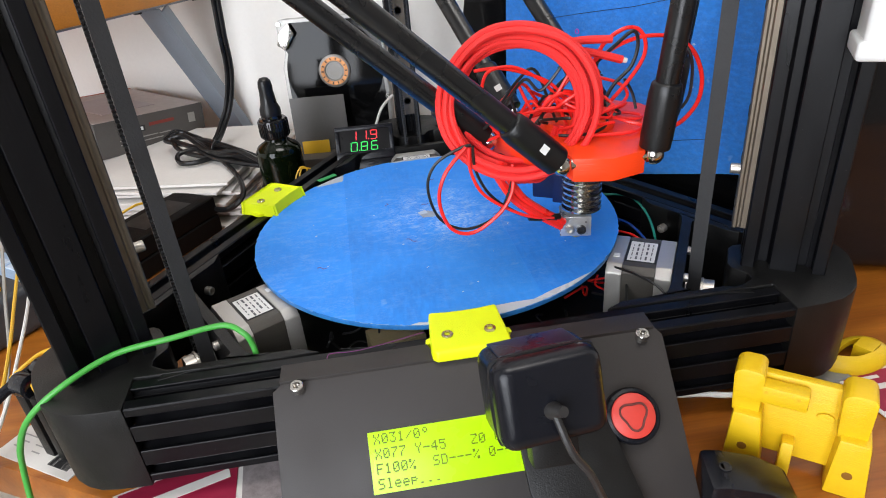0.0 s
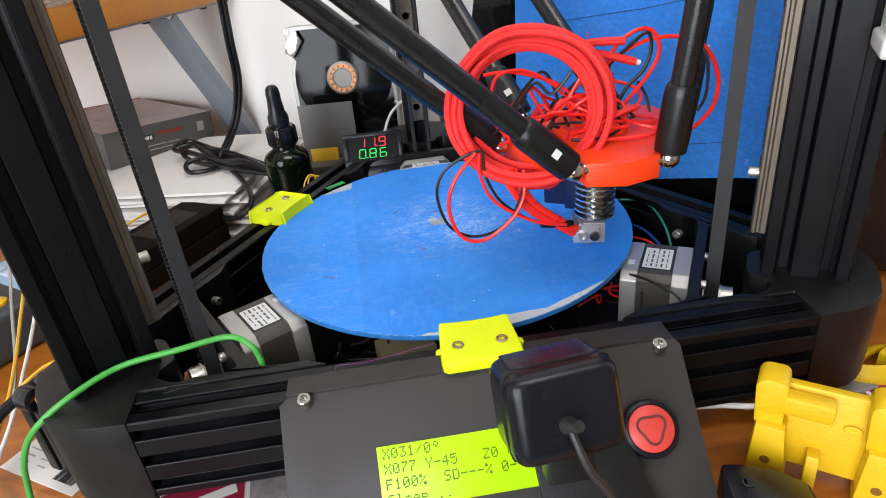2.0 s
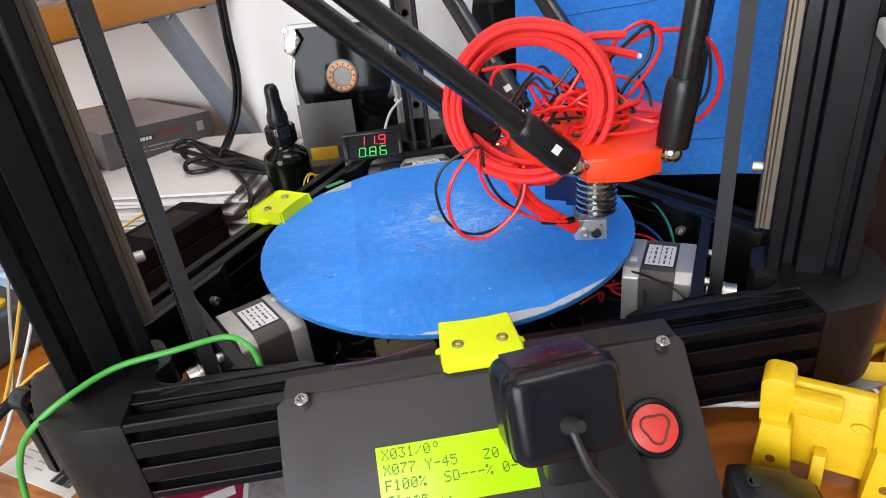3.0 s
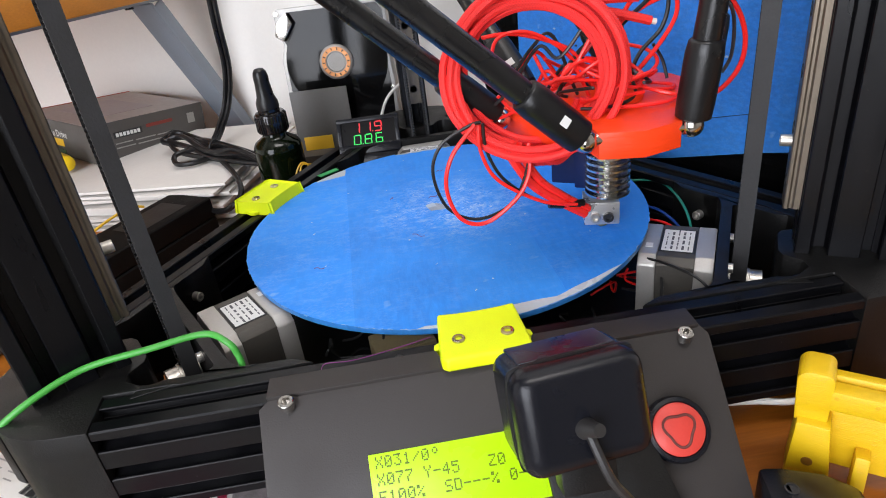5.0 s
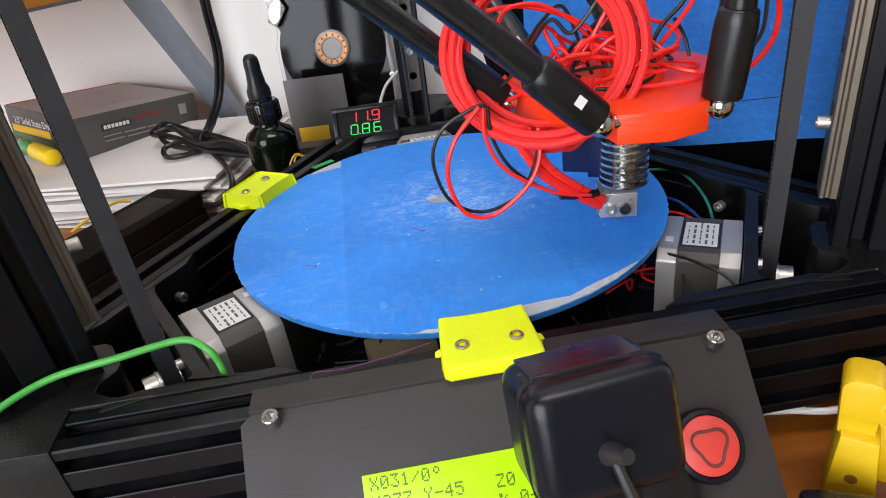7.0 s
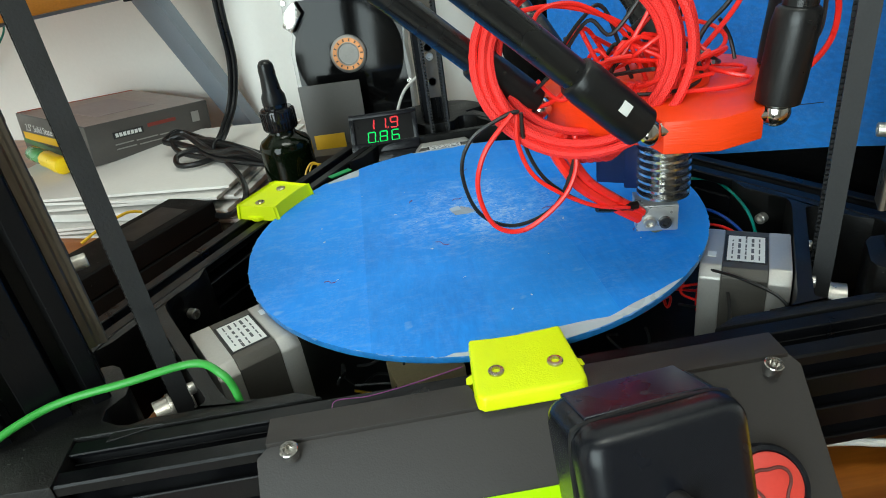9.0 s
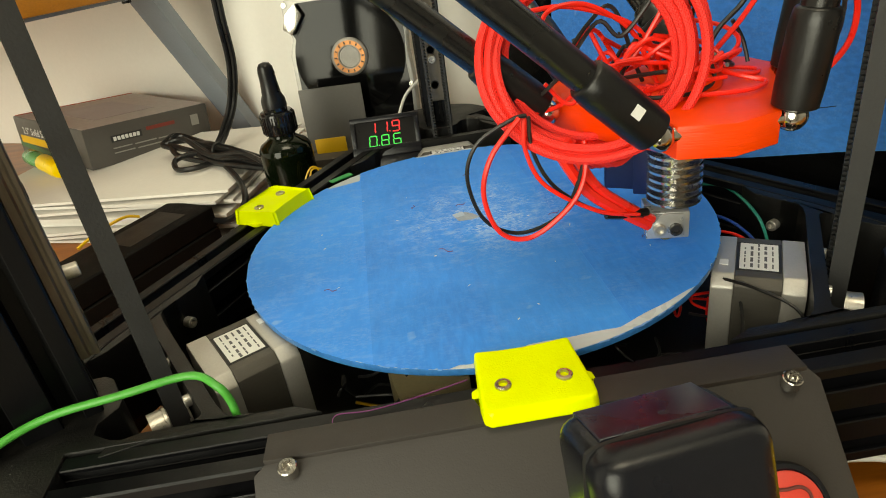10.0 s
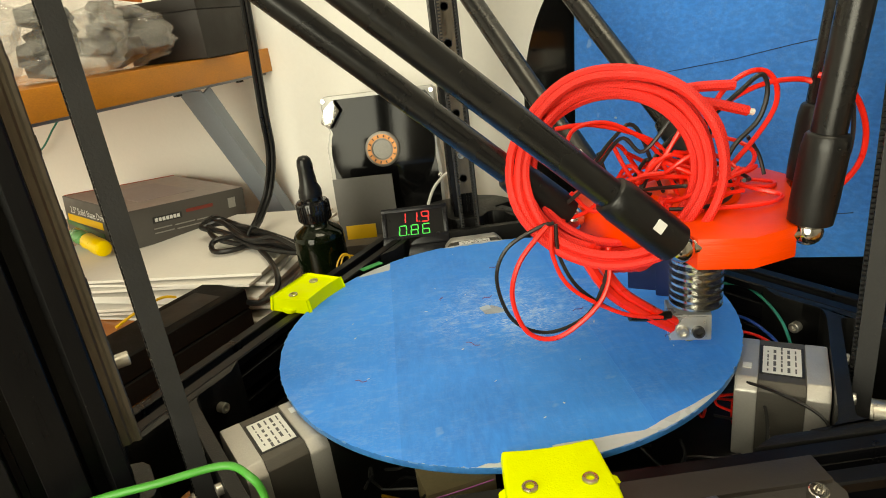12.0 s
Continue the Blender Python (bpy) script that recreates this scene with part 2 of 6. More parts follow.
def braid_material(name, colour, dark, pitch):
    """A woven sleeve: two crossing spirals of yarn standing proud, dark in the gaps between them."""
    m = bpy.data.materials.new(name)
    m.use_nodes = True
    nt = m.node_tree
    N, L = nt.nodes.new, nt.links.new
    b = nt.nodes["Principled BSDF"]
    uv, sep = N("ShaderNodeUVMap"), N("ShaderNodeSeparateXYZ")
    uv.uv_map = "cord"
    L(uv.outputs[0], sep.inputs[0])

    def math_node(op, a, c):
        x = N("ShaderNodeMath")
        x.operation = op
        for i, v in enumerate((a, c)):
            if isinstance(v, (int, float)):
                x.inputs[i].default_value = v
            elif v is not None:
                L(v, x.inputs[i])
        return x.outputs[0]

    around = math_node("MULTIPLY", sep.outputs[0], 2 * math.pi * 8)
    length = math_node("MULTIPLY", sep.outputs[1], 2 * math.pi / pitch)
    one = math_node("SINE", math_node("ADD", around, length), None)
    two = math_node("SINE", math_node("SUBTRACT", around, length), None)
    weave = math_node("MAXIMUM", one, two)
    grain = N("ShaderNodeTexNoise")
    grain.inputs["Scale"].default_value = 900
    L(N("ShaderNodeTexCoord").outputs["Object"], grain.inputs["Vector"])
    f = N("ShaderNodeMapRange")
    f.inputs[1].default_value, f.inputs[2].default_value = -0.4, 0.8
    L(math_node("ADD", weave, math_node("MULTIPLY", math_node("SUBTRACT", grain.outputs[0], 0.5), 0.9)), f.inputs[0])
    x = N("ShaderNodeMix")
    x.data_type = "RGBA"
    x.inputs[6].default_value, x.inputs[7].default_value = (*dark, 1), (*colour, 1)
    L(f.outputs[0], x.inputs[0])
    L(x.outputs[2], b.inputs["Base Color"])
    b.inputs["Roughness"].default_value = 0.5
    bp = N("ShaderNodeBump")
    bp.inputs["Strength"].default_value, bp.inputs["Distance"].default_value = 0.5, 0.0003
    L(weave, bp.inputs["Height"])
    L(bp.outputs[0], b.inputs["Normal"])
    return m


M_RED = braid_material("red_braided_sleeve", (0.93, 0.030, 0.026), (0.76, 0.017, 0.015), 0.0013)


def wood_material():
    m = bpy.data.materials.new("varnished_desk_wood")
    m.use_nodes = True
    nt = m.node_tree
    N, L = nt.nodes.new, nt.links.new
    b = nt.nodes["Principled BSDF"]
    co, mp = N("ShaderNodeTexCoord"), N("ShaderNodeMapping")
    mp.inputs["Scale"].default_value = (1.2, 14, 6)
    n1, n2 = N("ShaderNodeTexNoise"), N("ShaderNodeTexNoise")
    n1.inputs["Scale"].default_value, n1.inputs["Detail"].default_value = 6, 6
    n2.inputs["Scale"].default_value, n2.inputs["Detail"].default_value = 60, 4
    L(co.outputs["Object"], mp.inputs[0])
    L(mp.outputs[0], n1.inputs["Vector"])
    L(mp.outputs[0], n2.inputs["Vector"])
    r = N("ShaderNodeValToRGB")
    r.color_ramp.elements[0].position, r.color_ramp.elements[0].color = 0.3, (0.27, 0.075, 0.008, 1)
    r.color_ramp.elements[1].position, r.color_ramp.elements[1].color = 0.7, (0.5, 0.165, 0.016, 1)
    L(n1.outputs[0], r.inputs[0])
    x = N("ShaderNodeMix")
    x.data_type, x.blend_type = "RGBA", "MULTIPLY"
    x.inputs[0].default_value = 0.4
    L(r.outputs[0], x.inputs[6])
    L(n2.outputs[0], x.inputs[7])
    L(x.outputs[2], b.inputs["Base Color"])
    b.inputs["Roughness"].default_value = 0.32
    bp = N("ShaderNodeBump")
    bp.inputs["Strength"].default_value, bp.inputs["Distance"].default_value = 0.12, 0.0005
    L(n2.outputs[0], bp.inputs["Height"])
    L(bp.outputs[0], b.inputs["Normal"])
    return m


M_DESK = wood_material()


# ---------------------------------------------------------------- builders
OFF = {}


def thing(name, at, label, category, group="", kind="", yaw=0.0):
    ob = new(name)
    ob.empty_display_size = 0.01
    ob.location = at
    ob.rotation_euler = (0, 0, radians(yaw))
    OFF[name] = Vector(at)
    ob["base"] = tuple(at)
    return tagged(ob, label, category, group, kind)


def mesh_of(bm, name, material, smooth=None):
    bmesh.ops.recalc_face_normals(bm, faces=bm.faces)
    me = bpy.data.meshes.new(name)
    if smooth:
        for f in bm.faces:
            f.smooth = True
        for e in bm.edges:
            if len(e.link_faces) == 2 and e.calc_face_angle(3.2) > radians(smooth):
                e.smooth = False
    bm.to_mesh(me)
    bm.free()
    me.materials.append(material)
    return me


def part(name, bm, material, parent, label="", smooth=40):
    """One mesh under a thing or a part; the bmesh is drawn in the place's own metres."""
    root = parent
    while root.parent:
        root = root.parent
    bm.transform(Matrix.Translation(-Vector(root["base"])))
    ob = new(name, mesh_of(bm, name, material, smooth))
    ob.parent = parent
    return tagged(ob, label) if label else ob


def solo(name, bm, material, label, category, group="", kind="", smooth=40):
    ob = new(name, mesh_of(bm, name, material, smooth))
    return tagged(ob, label, category, group, kind)


def bevelled(bm, width, segments=2):
    if width:
        bmesh.ops.bevel(bm, geom=[e for e in bm.edges if len(e.link_faces) == 2 and e.calc_face_angle(0) > 0.6], offset=width, segments=segments, affect="EDGES", profile=0.6, clamp_overlap=True)
    return bm


def box(sx, sy, sz, m=None, bevel=0.0, segments=2):
    bm = bmesh.new()
    bmesh.ops.create_cube(bm, size=1, matrix=Matrix.Diagonal((sx, sy, sz, 1)))
    bevelled(bm, bevel, segments)
    if m is not None:
        bm.transform(m)
    return bm


def cyl(r, h, m=None, seg=24, r2=None, bevel=0.0):
    """Along local z, from 0 to h."""
    bm = bmesh.new()
    bmesh.ops.create_cone(bm, cap_ends=True, segments=seg, radius1=r, radius2=r if r2 is None else r2, depth=h, matrix=Matrix.Translation((0, 0, h / 2)))
    if bevel:
        bmesh.ops.bevel(bm, geom=[e for e in bm.edges if any(len(f.verts) > 4 for f in e.link_faces)], offset=bevel, segments=2, affect="EDGES")
    if m is not None:
        bm.transform(m)
    return bm


def lathe(profile, m=None, seg=32, caps=True):
    bm = bmesh.new()
    rings = []
    for r, z in profile:
        rings.append([bm.verts.new((r * math.cos(2 * math.pi * i / seg), r * math.sin(2 * math.pi * i / seg), z)) for i in range(seg)])
    for a, b in zip(rings, rings[1:]):
        for i in range(seg):
            bm.faces.new((a[i], a[(i + 1) % seg], b[(i + 1) % seg], b[i]))
    if caps:
        bm.faces.new(rings[0])
        bm.faces.new(rings[-1])
    if m is not None:
        bm.transform(m)
    return bm


def prism(poly, h, m=None, bevel=0.0):
    """A flat outline pulled up along z from 0 to h."""
    bm = bmesh.new()
    lo = [bm.verts.new((x, y, 0)) for x, y in poly]
    hi = [bm.verts.new((x, y, h)) for x, y in poly]
    bm.faces.new(lo)
    bm.faces.new(hi)
    n = len(poly)
    for i in range(n):
        bm.faces.new((lo[i], lo[(i + 1) % n], hi[(i + 1) % n], hi[i]))
    bmesh.ops.recalc_face_normals(bm, faces=bm.faces)
    bevelled(bm, bevel)
    if m is not None:
        bm.transform(m)
    return bm


def band(a, b, z0, z1, m):
    """A wall between two lines of the plan, from z0 to z1."""
    bm = bmesh.new()
    rows = [[bm.verts.new((x, y, z)) for x, y in line] for line, z in ((a, z0), (b, z0), (b, z1), (a, z1))]
    for p, q in zip(rows, rows[1:] + rows[:1]):
        for i in range(len(a) - 1):
            bm.faces.new((p[i], p[i + 1], q[i + 1], q[i]))
    for i in (0, -1):
        bm.faces.new([r[i] for r in rows])
    bm.transform(m)
    return bm


def merged(*bms):
    out = bmesh.new()
    for b in bms:
        me = bpy.data.meshes.new("tmp")
        b.to_mesh(me)
        b.free()
        out.from_mesh(me)
        bpy.data.meshes.remove(me)
    return out


def spline(points, steps=8, closed=False):
    """A smooth line through the points."""
    P = [Vector(p) for p in points]
    n = len(P)
    out = []
    for i in range(n if closed else n - 1):
        if closed:
            a, b, c, d = P[(i - 1) % n], P[i], P[(i + 1) % n], P[(i + 2) % n]
        else:
            a, b, c, d = P[max(i - 1, 0)], P[i], P[i + 1], P[min(i + 2, n - 1)]
        for k in range(steps):
            t = k / steps
            out.append(0.5 * (2 * b + (c - a) * t + (2 * a - 5 * b + 4 * c - d) * t * t + (3 * b - a - 3 * c + d) * t ** 3))
    if not closed:
        out.append(P[-1])
    return out


def tube(points, r, steps=8, seg=8, closed=False, flat=1.0, ends=None):
    """A round (or flattened) cord along a smooth line."""
    line = spline(points, steps, closed) if steps else [Vector(p) for p in points]
    bm = bmesh.new()
    rings = []
    n = len(line)
    nrm = None
    for i, p in enumerate(line):
        d = (line[(i + 1) % n] - line[i - 1]) if closed else (line[min(i + 1, n - 1)] - line[max(i - 1, 0)])
        if d.length < 1e-9:
            d = Vector((0, 0, 1))
        d.normalize()
        if nrm is None:
            nrm = d.orthogonal().normalized()
        nrm = (nrm - d * nrm.dot(d)).normalized()
        bn = d.cross(nrm)
        rings.append([bm.verts.new(p + r * (math.cos(2 * math.pi * k / seg) * nrm + flat * math.sin(2 * math.pi * k / seg) * bn)) for k in range(seg)])
    pairs = list(zip(rings, rings[1:])) + ([(rings[-1], rings[0])] if closed else [])
    layer = bm.loops.layers.uv.new("cord")
    run = 0.0
    for i, (a, b) in enumerate(pairs):
        step = (line[(i + 1) % n] - line[i]).length
        for k in range(seg):
            f = bm.faces.new((a[k], a[(k + 1) % seg], b[(k + 1) % seg], b[k]))
            for loop, u, v in zip(f.loops, (k, k + 1, k + 1, k), (run, run, run + step, run + step)):
                loop[layer].uv = (u / seg, v)
        run += step
    if not closed:
        bm.faces.new(rings[0])
        bm.faces.new(rings[-1])
    return bm


def along(a, b, roll=0.0):
    """A pose at a whose z axis points to b."""
    a, b = Vector(a), Vector(b)
    return Matrix.Translation(a) @ (b - a).to_track_quat("Z", "Y").to_matrix().to_4x4() @ pose(0, 0, 0, 0, 0, roll)


def words(text, size, m, depth=0.0001):
    """Raised lettering, lying in the local xy plane, centred on its left foot."""
    cu = bpy.data.curves.new("lettering", "FONT")
    cu.body, cu.size, cu.extrude, cu.resolution_u = text, size, depth, 2
    ob = bpy.data.objects.new("lettering", cu)
    scene.collection.objects.link(ob)
    bpy.context.view_layer.update()
    me = bpy.data.meshes.new_from_object(ob.evaluated_get(bpy.context.evaluated_depsgraph_get()))
    bm = bmesh.new()
    bm.from_mesh(me)
    bpy.data.objects.remove(ob)
    bpy.data.meshes.remove(me)
    bm.transform(m)
    return bm


def slotted(w, h, nw, nh):
    """The outline of a T-slot bar w by h metres, with nw and nh slots on its sides."""
    W, H = w / 2, h / 2

    def side(n, length):
        pts = []
        pitch = length / n
        o, wide, d = min(0.0036, pitch * 0.2), min(0.0056, pitch * 0.33), min(0.0085, pitch * 0.42)
        for k in range(n):
            c = -length / 2 + pitch * (k + 0.5)
            pts += [(c - o - 0.0004, 0), (c - o, 0.0004), (c - o, 0.0016), (c - wide, 0.0016), (c - wide * 0.5, d), (c + wide * 0.5, d), (c + wide, 0.0016), (c + o, 0.0016), (c + o, 0.0004), (c + o + 0.0004, 0)]
        return pts
    e = 0.0007
    out = [(-W + e, -H)] + [(x, -H + y) for x, y in side(nw, w)] + [(W - e, -H), (W, -H + e)]
    out += [(W - y, x) for x, y in side(nh, h)] + [(W, H - e), (W - e, H)]
    out += [(-x, H - y) for x, y in side(nw, w)] + [(-W + e, H), (-W, H - e)]
    out += [(-W + y, -x) for x, y in side(nh, h)] + [(-W, -H + e)]
    return out


def cap_screw(m, r=0.0028, h=0.003):
    """A socket-head screw: outer ring, hexagonal recess."""
    bm = bmesh.new()
    seg = 18
    rows = [(r, 0, seg), (r, h - 0.0003, seg), (r - 0.0003, h, seg), (r * 0.56, h, seg), (r * 0.5, h * 0.4, seg)]
    rings = [[bm.verts.new((q * math.cos(2 * math.pi * i / seg), q * math.sin(2 * math.pi * i / seg), z)) for i in range(seg)] for q, z, _ in rows]
    for a, b in zip(rings, rings[1:]):
        for i in range(seg):
            bm.faces.new((a[i], a[(i + 1) % seg], b[(i + 1) % seg], b[i]))
    bm.faces.new(rings[-1])
    bm.transform(m)
    return bm


def sphere(r, m, seg=20):
    bm = bmesh.new()
    bmesh.ops.create_uvsphere(bm, u_segments=seg, v_segments=seg // 2, radius=r, matrix=m)
    return bm


def turn(a):
    return pose(0, 0, 0, 0, 0, a)

# ---------------------------------------------------------------- room
WALL_YAW = -28.0                       # the wall runs askew to the printer
WALL = pose(-0.160, 0.402, 0, 0, 0, WALL_YAW)   # local x along the wall, y into it


def slab(name, sx, sy, sz, m, material, label, category):
    return solo(name, box(sx, sy, sz, m), material, label, category, kind="structure")


slab("wall_north", 3.4, 0.12, 3.2, WALL @ pose(0.35, 0.06, 0.85), M_WALL, "plain white painted wall behind the desk", "wall")
slab("wall_west", 0.12, 2.2, 3.2, WALL @ pose(-1.29, -1.1, 0.85), M_WALL, "plain white painted side wall", "wall")
# unseen east wall, darkened to hold back bounce and reflections
slab("wall_east", 0.12, 2.2, 3.2, WALL @ pose(1.99, -1.1, 0.85), M_WALLDIM, "unseen plain side wall, darkened to cut reflections", "wall")
slab("ceiling", 3.4, 2.3, 0.1, WALL @ pose(0.35, -1.1, 2.4), M_CEIL, "flat white ceiling", "ceiling")
slab("floor", 3.4, 2.3, 0.1, WALL @ pose(0.35, -1.1, -0.8), mat("floor_tile", (0.4, 0.36, 0.3), 0.4, 0, 0.1, 6), "plain light floor", "floor")
# the unseen wall behind the viewer, with its window opening, darkened to dim reflections
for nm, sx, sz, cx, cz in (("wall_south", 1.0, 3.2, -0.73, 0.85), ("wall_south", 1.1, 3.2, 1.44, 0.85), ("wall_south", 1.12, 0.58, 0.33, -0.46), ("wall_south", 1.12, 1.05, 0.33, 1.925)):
    slab(nm, sx, 0.12, sz, WALL @ pose(cx, -2.2, cz), M_WALLDIM, "unseen plain wall with a window opening, darkened to cut reflections", "wall")

desk = thing("desk", (-0.1, 0.05, -0.74), "varnished orange-brown wooden desk", "desk", kind="")
# the front edge runs slantwise, close before the printer's corner
top = []
for p in (WALL @ Vector((-0.72, -0.001, 0)), WALL @ Vector((1.2, -0.001, 0))):
    top.append((p.x, p.y))
fx, fy = math.cos(radians(-28)), math.sin(radians(-28))
top += [(-0.2 + 1.15 * fx, -0.1270 + 1.15 * fy), (-0.2 - 0.62 * fx, -0.1270 - 0.62 * fy)]
part("desktop", prism(top, 0.026, pose(0, 0, DESK - 0.026), 0.002), M_DESK, desk, "varnished orange-brown wooden top")
for x, y in ((-0.62, -0.06), (1.1, -0.06), (0.95, -0.42), (-0.45, -0.14)):
    part("leg", box(0.05, 0.05, DESK - 0.028 + 0.75, WALL @ pose(x, y, (DESK - 0.028 - 0.75) / 2), 0.004), M_DESK, desk)

# ---------------------------------------------------------------- the printer
YAW = 0.0
BED_Z = 0.080
TOP = 0.0785                           # top of the base bars
AP = 0.1315                            # from the middle to the bars' centre lines
RT = 0.203                             # from the middle to the towers' centre lines
printer = thing("delta_printer", (0, 0, DESK), "black aluminium delta 3D printer standing on a wooden desk", "3D printer", yaw=YAW)

for a in (0, 120, 240):
    T = turn(a)
    bar = part("base_bar", prism(slotted(0.0205, 0.0456, 1, 3), 0.318, T @ pose(-0.159, -AP, TOP - 0.0228) @ Matrix(((0, 0, 1, 0), (1, 0, 0, 0), (0, 1, 0, 0), (0, 0, 0, 1)))), M_ALU, printer, "black anodised T-slot bar", smooth=30)

for a, nm in ((-150, "left"), (-30, "right"), (90, "back")):
    R = turn(a)                        # local x points outward
    tower = part("tower", prism(slotted(0.040, 0.020, 2, 1), 0.66, R @ pose(RT, 0, 0.045)), M_ALU, printer, "black anodised T-slot upright", smooth=30)
    rail_h = 0.53
    rail_prof = [(-0.0025, -0.0055), (-0.002, -0.006), (-0.0008, -0.006), (0.0, -0.0052), (0.0010, -0.0052), (0.0018, -0.006), (0.0042, -0.006), (0.0042, 0.006), (0.0018, 0.006), (0.0010, 0.0052), (0.0, 0.0052), (-0.0008, 0.006), (-0.002, 0.006), (-0.0025, 0.0055)]
    rail = part("linear_rail", prism(rail_prof, rail_h, R @ pose(RT - 0.0245, 0, 0.1)), M_RAIL, tower, "dull steel linear rail", smooth=30)
    for k in range(8):
        z = 0.112 + 0.025 * k
        part("rail_hole", lathe([(0.0031, 0), (0.0031, 0.0002), (0.0026, 0.00025), (0.0024, -0.001)], R @ pose(RT - 0.0270, 0, z, 0, -90, 0), 14), M_INK, tower)
    part("stop_screw", cap_screw(R @ pose(RT - 0.0270, 0, 0.131, 0, -90, 0), 0.0027, 0.0048), M_SCREW, tower, "bright steel stop screw")
    # moulded corner: body round the tower, two flanks along the bars, motor plate
    def edge(u, d):
        return (d - 0.5 * u) / 0.866
    ou, outer, inner = 0.236, AP + 0.0107, AP - 0.0107
    right = [(0.2085, edge(0.2085, outer) + 0.0004), (0.222, edge(0.222, outer) - 0.0004), (0.229, edge(0.229, outer) - 0.002), (0.2335, 0.0235), (0.2365, 0.016), (0.2375, 0.008)]
    left = [(0.1765, 0.0085), (0.1785, 0.0125), (0.1865, 0.0165), (0.1885, 0.0215), (0.1845, 0.0285), (0.170, edge(0.170, inner) - 0.0005), (0.1985, edge(0.1985, inner) - 0.0005)] + right
    poly = [(u, -v) for u, v in left] + [(u, v) for u, v in reversed(left)]
    part("corner", prism(poly, TOP + 0.001 - 0.031, R @ pose(0, 0, 0.031), 0.001), M_PLAST, printer, "black moulded plastic corner", smooth=35)
    part("foot", cyl(0.011, 0.0145, R @ pose(0.205, 0, DESK), 20, bevel=0.001), M_FOOT, printer)
    web_in = inner - 0.0055
    for s in (-1, 1):
        web = [(0.1225, s * edge(0.1225, inner - 0.0005)), (0.1285, s * edge(0.1285, web_in)), (0.175, s * edge(0.175, web_in)), (0.186, s * 0.0295), (0.19, s * 0.034), (0.174, s * edge(0.174, inner - 0.0005))]
        part("flank", prism(web if s > 0 else web[::-1], 0.038, R @ pose(0, 0, TOP - 0.0376), 0.0006), M_PLAST, printer)
    # motor plate, its ends rounding into the flanks
    def fillet(u0, u1, reach, k):
        """Points of a rounded corner from the plate's face to the flank's face."""
        t = k / 4
        y0, y1 = edge(u0, web_in) - reach, edge(u1, web_in)
        return (u0 + (u1 - u0) * t * t, y0 + (y1 - y0) * (1 - (1 - t) ** 2))
    inner_half = [fillet(0.1500, 0.1405, 0.0095, k) for k in range(5)]
    outer_half = [fillet(0.1555, 0.1610, 0.0060, k) for k in range(5)]
    lines = [[(u, -v) for u, v in h[::-1]] + h for h in (inner_half, outer_half)]
    part("motor_plate", band(*lines, TOP - 0.0400, TOP + 0.0006, R), M_PLAST, printer, "black plastic motor plate")
    for s in (-1, 1):
        c = Vector((0.139, s * edge(0.139, web_in), 0.0655))
        part("plate_screw", cap_screw(R @ along(c, c - Vector((0.5, s * 0.866, 0))), 0.0027, 0.004), M_SCREW, printer)
        part("plate_screw", cap_screw(R @ pose(0.1555, s * 0.0155, 0.071, 0, 90, 0), 0.0025, 0.0026), M_SCREW, printer)
    # stepper motor: two cast caps, dark stack, label, shaft pulley
    mz, mr = 0.0545, {"left": 0.129, "right": 0.1315, "back": 0.129}[nm]
    Rm = R @ pose(mr, 0, mz, 0, 90, 0)
    oct_ = lambda q, c: [(q, q - c), (q - c, q), (-q + c, q), (-q, q - c), (-q, -q + c), (-q + c, -q), (q - c, -q), (q, -q + c)]
    motor = part("stepper_motor", prism(oct_(0.0206, 0.0035), 0.018, Rm @ pose(0, 0, -0.009), 0.0004), M_LAMIN, printer, "stepper motor with a dark laminated middle and cast ends")
    for z0, hh in ((-0.018, 0.009), (0.009, 0.009)):
        part("end_cap", prism(oct_(0.0212, 0.0048), hh, Rm @ pose(0, 0, z0), 0.0009), M_MOTOR, motor, "cast aluminium end cap")
    part("motor_label", box(0.0150, 0.0225, 0.0004, R @ pose(mr, 0.0, mz + 0.0208), 0.0), M_LABEL, motor, "white printed label with a dark border")
    part("label_border", box(0.0172, 0.0247, 0.0003, R @ pose(mr, 0.0, mz + 0.02065), 0.0), M_INK, motor)
    for k in range(5):
        y = -0.0098
        while y < 0.0085:
            ln = random.uniform(0.0009, 0.0042)
            wd = (0.0006, 0.0011, 0.0007, 0.0011, 0.0006)[k]
            part("print_bar", box(wd, ln, 0.00012, R @ pose(mr - 0.0055 + 0.0027 * k, y + ln / 2, mz + 0.02105)), M_GREYINK, motor)
            y += ln + random.uniform(0.0006, 0.0022)
    part("cap_tag", box(0.0035, 0.0042, 0.0003, R @ pose(mr - 0.0135, -0.008, mz + 0.0214)), M_LABEL, motor)
    part("pulley", lathe([(0.0062, 0), (0.0075, 0.0002), (0.0075, 0.0014), (0.0056, 0.0016), (0.0056, 0.0082), (0.0075, 0.0084), (0.0075, 0.0096), (0.0068, 0.0098), (0.0068, 0.0155), (0.0025, 0.0155)], R @ pose(0.1565, 0, mz, 0, 90, 0), 24), M_SCREW, printer, "bright toothed belt pulley")
